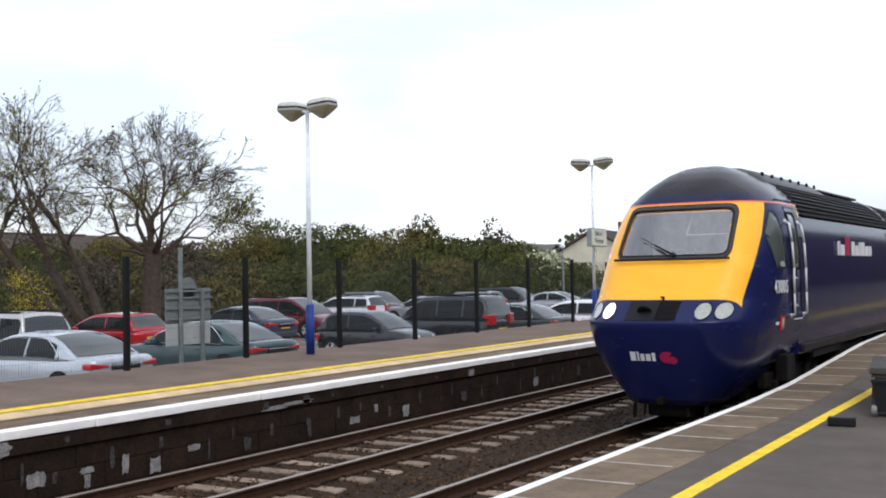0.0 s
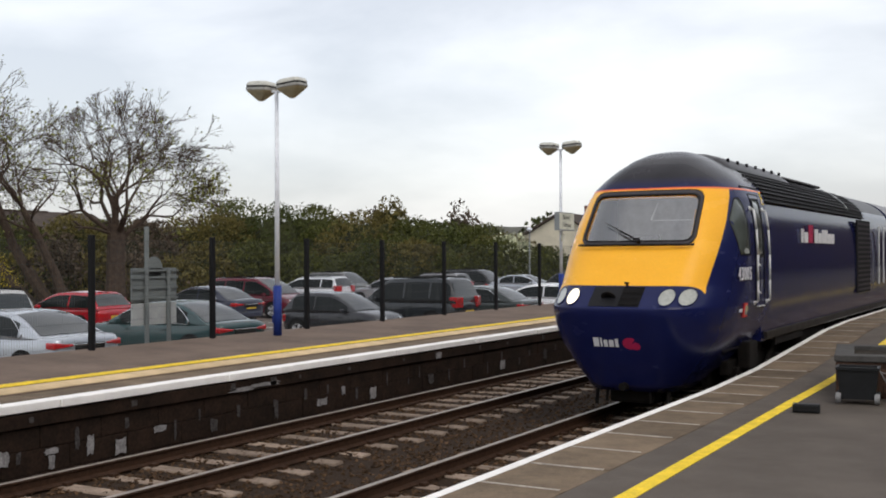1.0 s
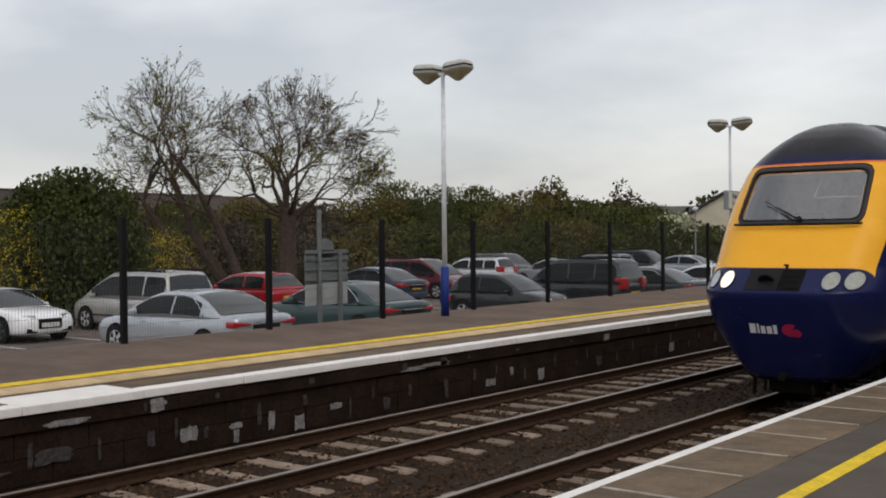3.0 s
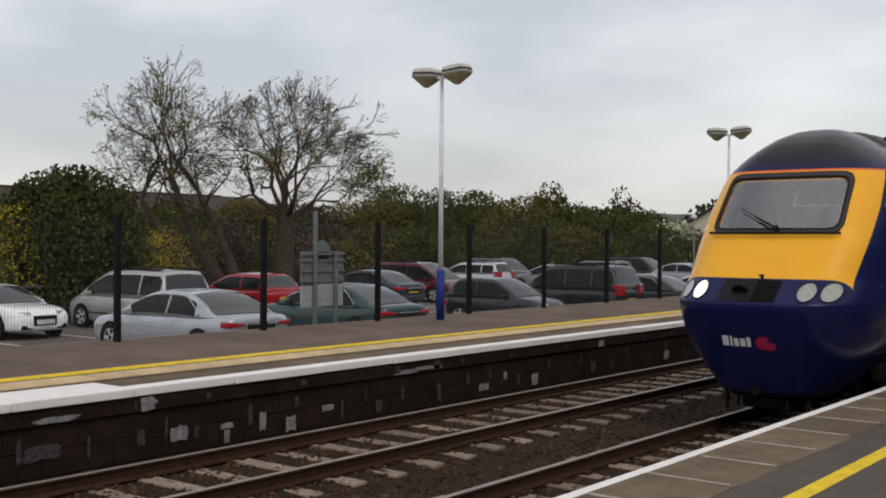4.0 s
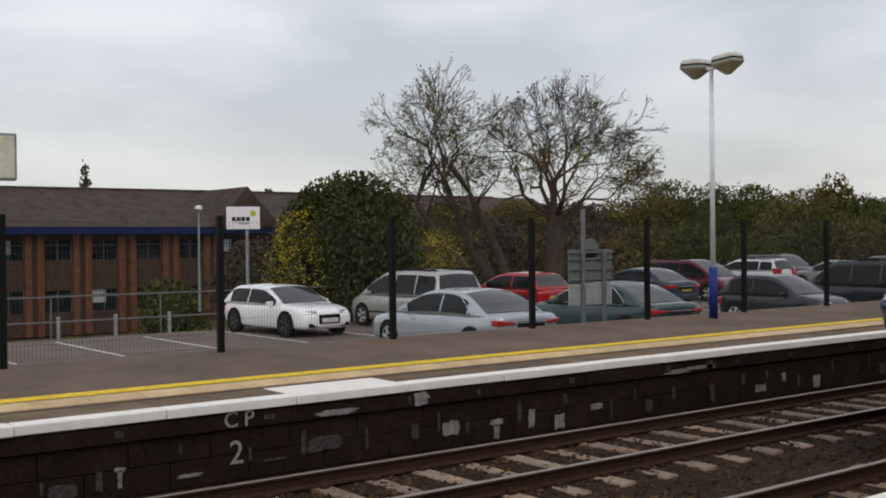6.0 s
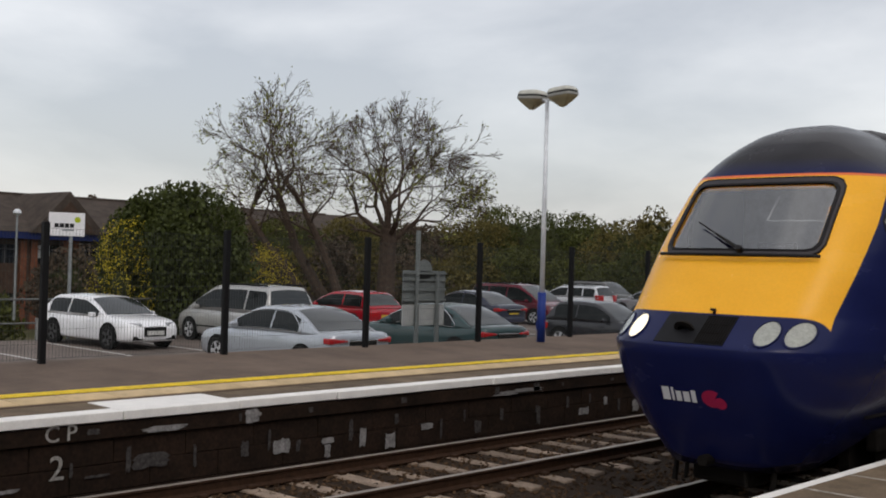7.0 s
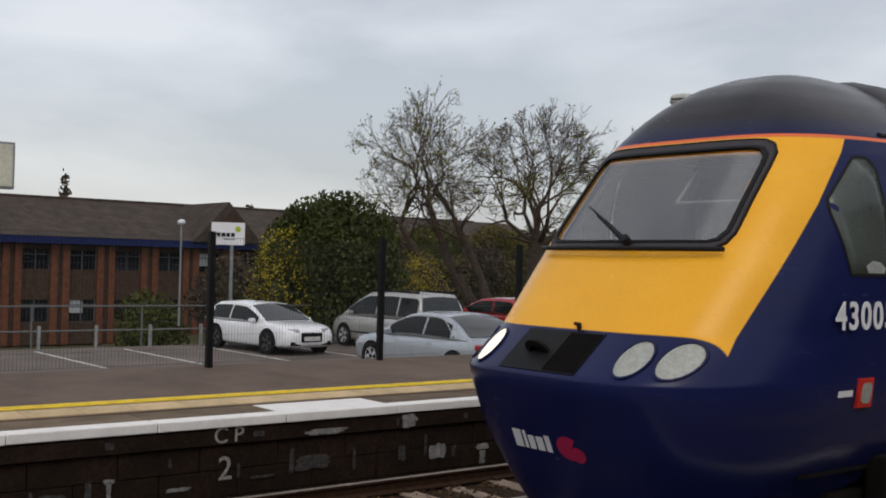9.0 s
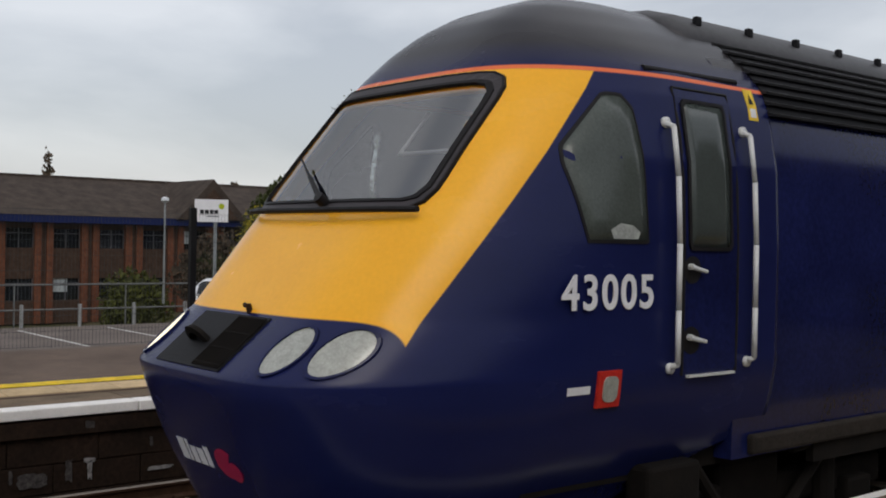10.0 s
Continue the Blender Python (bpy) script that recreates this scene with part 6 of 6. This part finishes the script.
def road_sign():
    s = thing("road_sign", pose(-15.2, 15.45, Z_LOT), "grey back of a road sign on two posts", "road sign")
    part("post", T((0.05, -0.25, 0), (0.05, -0.25, 3.12), 0.045), road_back, s)
    part("post", T((0.05, 0.33, 0), (0.05, 0.33, 2.32), 0.045), road_back, s)
    part("panel", B(-0.02, 0.0, -0.60, 0.60, 1.68, 2.33, bevel=0.006), road_back, s)
    for z in (1.75, 1.95, 2.15, 2.28):
        part("channel", B(0.0, 0.035, -0.60, 0.60, z - 0.02, z + 0.02), road_back, s)
    part("lower_panel", B(-0.02, 0.0, -0.59, 0.59, 1.24, 1.66, bevel=0.006), sign_box_pale, s)
    bm = bmesh.new()
    lathe(bm, [(0, 0), (0.22, 0), (0.22, 0.02), (0, 0.02)], Matrix.Translation((-0.02, 0.0, 2.33)) @ Matrix.Rotation(radians(90), 4, "Y"), 20)
    part("round_plate", bm, road_back, s)


sign_box_pale = mat("pale_sign_back", (0.40, 0.42, 0.42), 0.6, var=0.15)
road_sign()


# ---- near platform things ----
planter_brick = mat("planter_brick", (0.075, 0.042, 0.030), 0.85, var=0.4, scale=5, fine=40, bump=0.4, obj_random=0.3)
planter_cap = mat("planter_coping", (0.075, 0.072, 0.068), 0.8, var=0.3)
soil_m = mat("dark_soil", (0.035, 0.028, 0.02), 0.95, var=0.5, scale=12, bump=1.0)
green_clear = mat("green_plastic_bottle", (0.16, 0.30, 0.015), 0.25, var=0.15, coat=0.4)
pale_clear = mat("pale_bottle_top", (0.30, 0.40, 0.36), 0.25, var=0.1, coat=0.4)
green_can = mat("green_watering_can", (0.0, 0.22, 0.085), 0.35, var=0.1)
black_plastic = mat("black_plastic", (0.016, 0.017, 0.018), 0.5, var=0.2)
grey_plastic = mat("grey_wheel_plastic", (0.22, 0.22, 0.22), 0.6)


def planter():
    p = thing("planter", pose(-2.50, 14.45, 0.60, 0, 0, 9), "low brick planter with a dark coping", "planter")
    part("soil", B(0.12, 4.0, 0.12, 1.7, 0.05, 0.47), soil_m, p)
    for a, b, c, d in ((0, 4.2, 0, 0.22), (0, 4.2, 1.6, 1.82), (0, 0.22, 0.2, 1.62)):
        part("coping", B(a - 0.02, b, c - 0.02, d + 0.02, 0.45, 0.53, bevel=0.012), planter_cap, p)
    n = 0
    for k in range(6):
        z = 0.0 + k * 0.075
        x = -0.11 * (k % 2)
        while x < 4.1:
            part("brick", B(max(x, 0), x + 0.215, 0.0, 0.10, z, z + 0.066), planter_brick, p)
            x += 0.225
        y = 0.1 + 0.11 * (k % 2)
        while y < 1.7:
            part("brick", B(0.0, 0.10, y, y + 0.215, z, z + 0.066), planter_brick, p)
            y += 0.225
    part("mortar", B(0.012, 4.1, 0.012, 1.75, 0, 0.45), soil_m, p)


planter()


def conifer(x, y, z, h, w, seed):
    rng = random.Random(seed)
    t = thing("dwarf_conifer", pose(x, y, z), "small cone-shaped conifer planted in the planter", "shrub", "planter conifers")
    part("stem", T((0, 0, -0.1), (0, 0, h * 0.9), 0.025, 0.006), bark_m, t)
    vs, fs = [], []
    pts = []
    for _ in range(3800):
        u = rng.random() ** 1.3
        a = rng.uniform(0, 6.283)
        r = w * (1 - u) ** 0.75 * (0.78 + 0.22 * math.sin(a * 3 + seed)) * rng.uniform(0.5, 1.05) * min(1, 0.65 + u * 3)
        pts.append((r * math.cos(a), r * math.sin(a), u * h + rng.gauss(0, 0.012)))
    leaf_cloud(vs, fs, pts, 0.05, rng)
    o = new("foliage", raw_mesh("foliage", vs, fs, leaf_conifer))
    o.parent = t


leaf_conifer = mat("conifer_foliage", (0.085, 0.085, 0.018), 0.7, var=0.4, scale=5, island=0.5)
conifer(-1.62, 15.35, 1.06, 0.76, 0.33, 3)
conifer(-0.92, 15.45, 1.06, 0.72, 0.31, 4)


def flowers():
    rng = random.Random(12)
    for k in range(7):
        f = thing("primrose", pose(-2.25 + 0.07 * k + rng.uniform(-0.02, 0.02), 14.68 + 0.03 * rng.random(), 1.07), "small yellow primrose in dark soil", "flower", "yellow primroses")
        bm = bmesh.new()
        for j in range(5):
            a = j * 2 * math.pi / 5
            vs = [bm.verts.new((r * math.cos(a + d), r * math.sin(a + d), z)) for r, d, z in ((0.0, 0, 0.05), (0.035, -0.5, 0.06), (0.05, 0, 0.055), (0.035, 0.5, 0.06))]
            bm.faces.new(vs)
        part("petals", bm, leaf_yellow, f)
        part("stalk", T((0, 0, -0.02), (0, 0, 0.05), 0.006), leaf_conifer, f)


flowers()


def watering_gear():
    c = thing("water_trolley", pose(-2.17, 14.05, 0.60, 0, 0, 6), "black plastic crate trolley with small wheels", "trolley")
    bm = bmesh.new()
    loft(bm, [[Vector((sx * w, sy * d, z)) for sx, sy in ((-1, -1), (1, -1), (1, 1), (-1, 1))] for w, d, z in ((0.20, 0.14, 0.05), (0.23, 0.16, 0.40), (0.25, 0.18, 0.405), (0.25, 0.18, 0.44), (0.22, 0.15, 0.44), (0.19, 0.12, 0.12))])
    part("crate", bm, black_plastic, c)
    for sx in (-1, 1):
        for sy in (-1, 1):
            bm = bmesh.new()
            lathe(bm, [(0.0, -0.03), (0.06, -0.03), (0.065, 0.0), (0.06, 0.03), (0, 0.03)], Matrix.Translation((sx * 0.22, sy * 0.13, 0.065)) @ Matrix.Rotation(radians(90), 4, "Y"), 14)
            part("wheel", bm, grey_plastic if sy < 0 else black_plastic, c)
    bm = bmesh.new()
    tube(bm, (0.24, 0, 0.40), (0.34, -0.02, 0.22), 0.008)
    tube(bm, (0.34, -0.02, 0.22), (0.52, -0.02, 0.16), 0.008)
    tube(bm, (0.24, 0, 0.38), (0.55, 0.02, 0.30), 0.006)
    part("hose", bm, grey_plastic, c)
    b = thing("sprayer_bottle", pose(-1.60, 14.28, 0.60), "large green plastic sprayer bottle, part filled", "bottle")
    bm = bmesh.new()
    lathe(bm, [(0.0, 0), (0.15, 0), (0.165, 0.03), (0.165, 0.15), (0.155, 0.17), (0.165, 0.19), (0.165, 0.34), (0.0, 0.34)], None, 24)
    part("lower_body", bm, green_clear, b, "", True)
    bm = bmesh.new()
    lathe(bm, [(0.164, 0.34), (0.16, 0.40), (0.10, 0.47), (0.05, 0.50), (0.05, 0.55), (0.0, 0.55)], None, 24)
    part("shoulder", bm, pale_clear, b, "pale translucent shoulder", True)
    part("cap", T((0, 0, 0.54), (0, 0, 0.60), 0.055, 0.05, 14), pale_clear, b)
    w = thing("watering_can", pose(-1.38, 13.98, 0.60), "bright green plastic watering can", "watering can")
    bm = bmesh.new()
    lathe(bm, [(0.0, 0), (0.12, 0), (0.13, 0.02), (0.125, 0.16), (0.10, 0.23), (0.07, 0.25), (0.065, 0.24), (0.0, 0.22)], None, 20)
    part("body", bm, green_can, w, "", True)
    bm = bmesh.new()
    tube(bm, (0.10, 0, 0.05), (0.155, 0, 0.27), 0.03, 0.022, 10)
    part("spout", bm, green_can, w)
    bm = bmesh.new()
    tube(bm, (-0.09, 0, 0.22), (-0.03, 0, 0.29), 0.014)
    tube(bm, (-0.03, 0, 0.29), (0.07, 0, 0.27), 0.014)
    part("handle", bm, green_can, w)
    k = thing("rubber_block", pose(-2.56, 12.95, 0.595, 0, 0, 8), "worn black rubber block lying on the platform", "block")
    part("block", B(-0.15, 0.15, -0.07, 0.07, 0, 0.10, bevel=0.015), black_plastic, k)
    part("recess", B(-0.12, 0.12, -0.075, -0.07, 0.025, 0.075, bevel=0.0), rubber, k)


watering_gear()

# ---- stains and painted marks on the far platform's wall ----
WALL_X = EDGE_FAR - 0.058


def stain(y, z, w, h, seed, x=None, lab=""):
    """A ragged lime patch, thin and slightly proud of the wall."""
    rng = random.Random(seed)
    pts = []
    n = 22
    for i in range(n):
        a = 2 * math.pi * i / n
        c, s = math.cos(a), math.sin(a)
        m = max(abs(c), abs(s))
        r = rng.uniform(0.72, 1.05)
        pts.append((y + w / 2 * c / m * r, z + h / 2 * s / m * r))
    bm = bmesh.new()
    xx = WALL_X if x is None else x
    prism(bm, pts, xx, xx + 0.004, "x")
    return part("lime_patch", bm, lime_stain if seed % 3 else lime_dark, wall_marks)


lime_dark = mat("faded_lime", (0.066, 0.060, 0.058), 0.9, var=0.6, scale=18, fine=50)
wall_marks = thing("wall_marks", pose(0, 0, 0), "pale lime stains and painted marks on the wall", "wall stains", kind="structure")
CORB = EDGE_FAR - 0.028
for i, (y, z, w, h, x) in enumerate(((6.69, 0.46, 0.60, 0.07, CORB), (7.89, 0.50, 0.24, 0.17, CORB), (7.81, 0.11, 0.12, 0.20, None), (4.15, 0.14, 0.14, 0.05, None), (4.15, 0.04, 0.05, 0.2, None), (3.58, 0.0, 0.30, 0.16, None),
                                   (12.55, 0.45, 0.6, 0.07, CORB), (13.1, 0.47, 0.75, 0.06, CORB), (13.3, 0.50, 0.18, 0.15, CORB), (9.1, 0.08, 0.22, 0.08, None), (9.1, -0.05, 0.10, 0.18, None), (11.98, 0.0, 0.16, 0.2, None), (10.2, -0.03, 0.2, 0.22, None),
                                   (16.11, 0.0, 0.22, 0.22, None), (18.13, 0.05, 0.22, 0.20, None), (18.38, 0.48, 0.25, 0.13, CORB), (2.77, 0.49, 0.12, 0.16, CORB), (6.55, 0.12, 0.5, 0.18, None), (8.35, 0.08, 0.3, 0.2, None), (9.7, 0.06, 0.12, 0.25, None),
                                   (13.4, 0.05, 0.1, 0.3, None), (14.6, 0.02, 0.3, 0.12, None), (10.9, 0.1, 0.25, 0.1, None), (5.9, 0.02, 0.3, 0.03, None), (4.9, -0.02, 0.3, 0.04, None), (21.2, 0.05, 0.25, 0.2, None), (23.4, 0.1, 0.2, 0.25, None), (15.2, 0.15, 0.12, 0.15, None))):
    stain(y, z, w, h, i + 1, x)
rng_s = random.Random(31)
for i in range(46):
    # faint runs of lime down the wall and the corbel
    y = 2.5 + 24 * (i + rng_s.random()) / 46
    if i % 3:
        stain(y, rng_s.uniform(0.02, 0.26), rng_s.uniform(0.03, 0.09), rng_s.uniform(0.10, 0.30), 3 * i + 3)
    else:
        stain(y, 0.50, rng_s.uniform(0.04, 0.16), rng_s.uniform(0.05, 0.12), 3 * i + 3, CORB)
MW = Matrix.Rotation(radians(90), 4, "Z") @ Matrix.Rotation(radians(90), 4, "X")
chalk = mat("chalky_white_paint", (0.36, 0.34, 0.32), 0.9, var=0.5, scale=18, fine=60)
text_mesh("C P", 0.24, Matrix.Translation((CORB, 5.46, 0.505)) @ MW, "painted_letters", wall_marks, chalk, 0.002, "", 0.004)
text_mesh("2", 0.36, Matrix.Translation((WALL_X, 5.44, 0.14)) @ MW, "painted_number", wall_marks, chalk, 0.002, "", 0.002)


# ---- unseen wall added behind the camera to darken the train's side ----
def unseen_wall():
    bm = bmesh.new()
    # low near the camera for more sky light, tall beyond for dark reflections
    box(bm, 5.5, 5.9, -40, 12, -0.3, 4.0)
    box(bm, 5.5, 5.9, 12, 320, -0.3, 8.0)
    w = mesh_ob("wall_unseen", bm, brick_dark)
    tagged(w, "unseen dark wall added behind the platform to darken reflections", "wall", kind="structure")


unseen_wall()


motions()
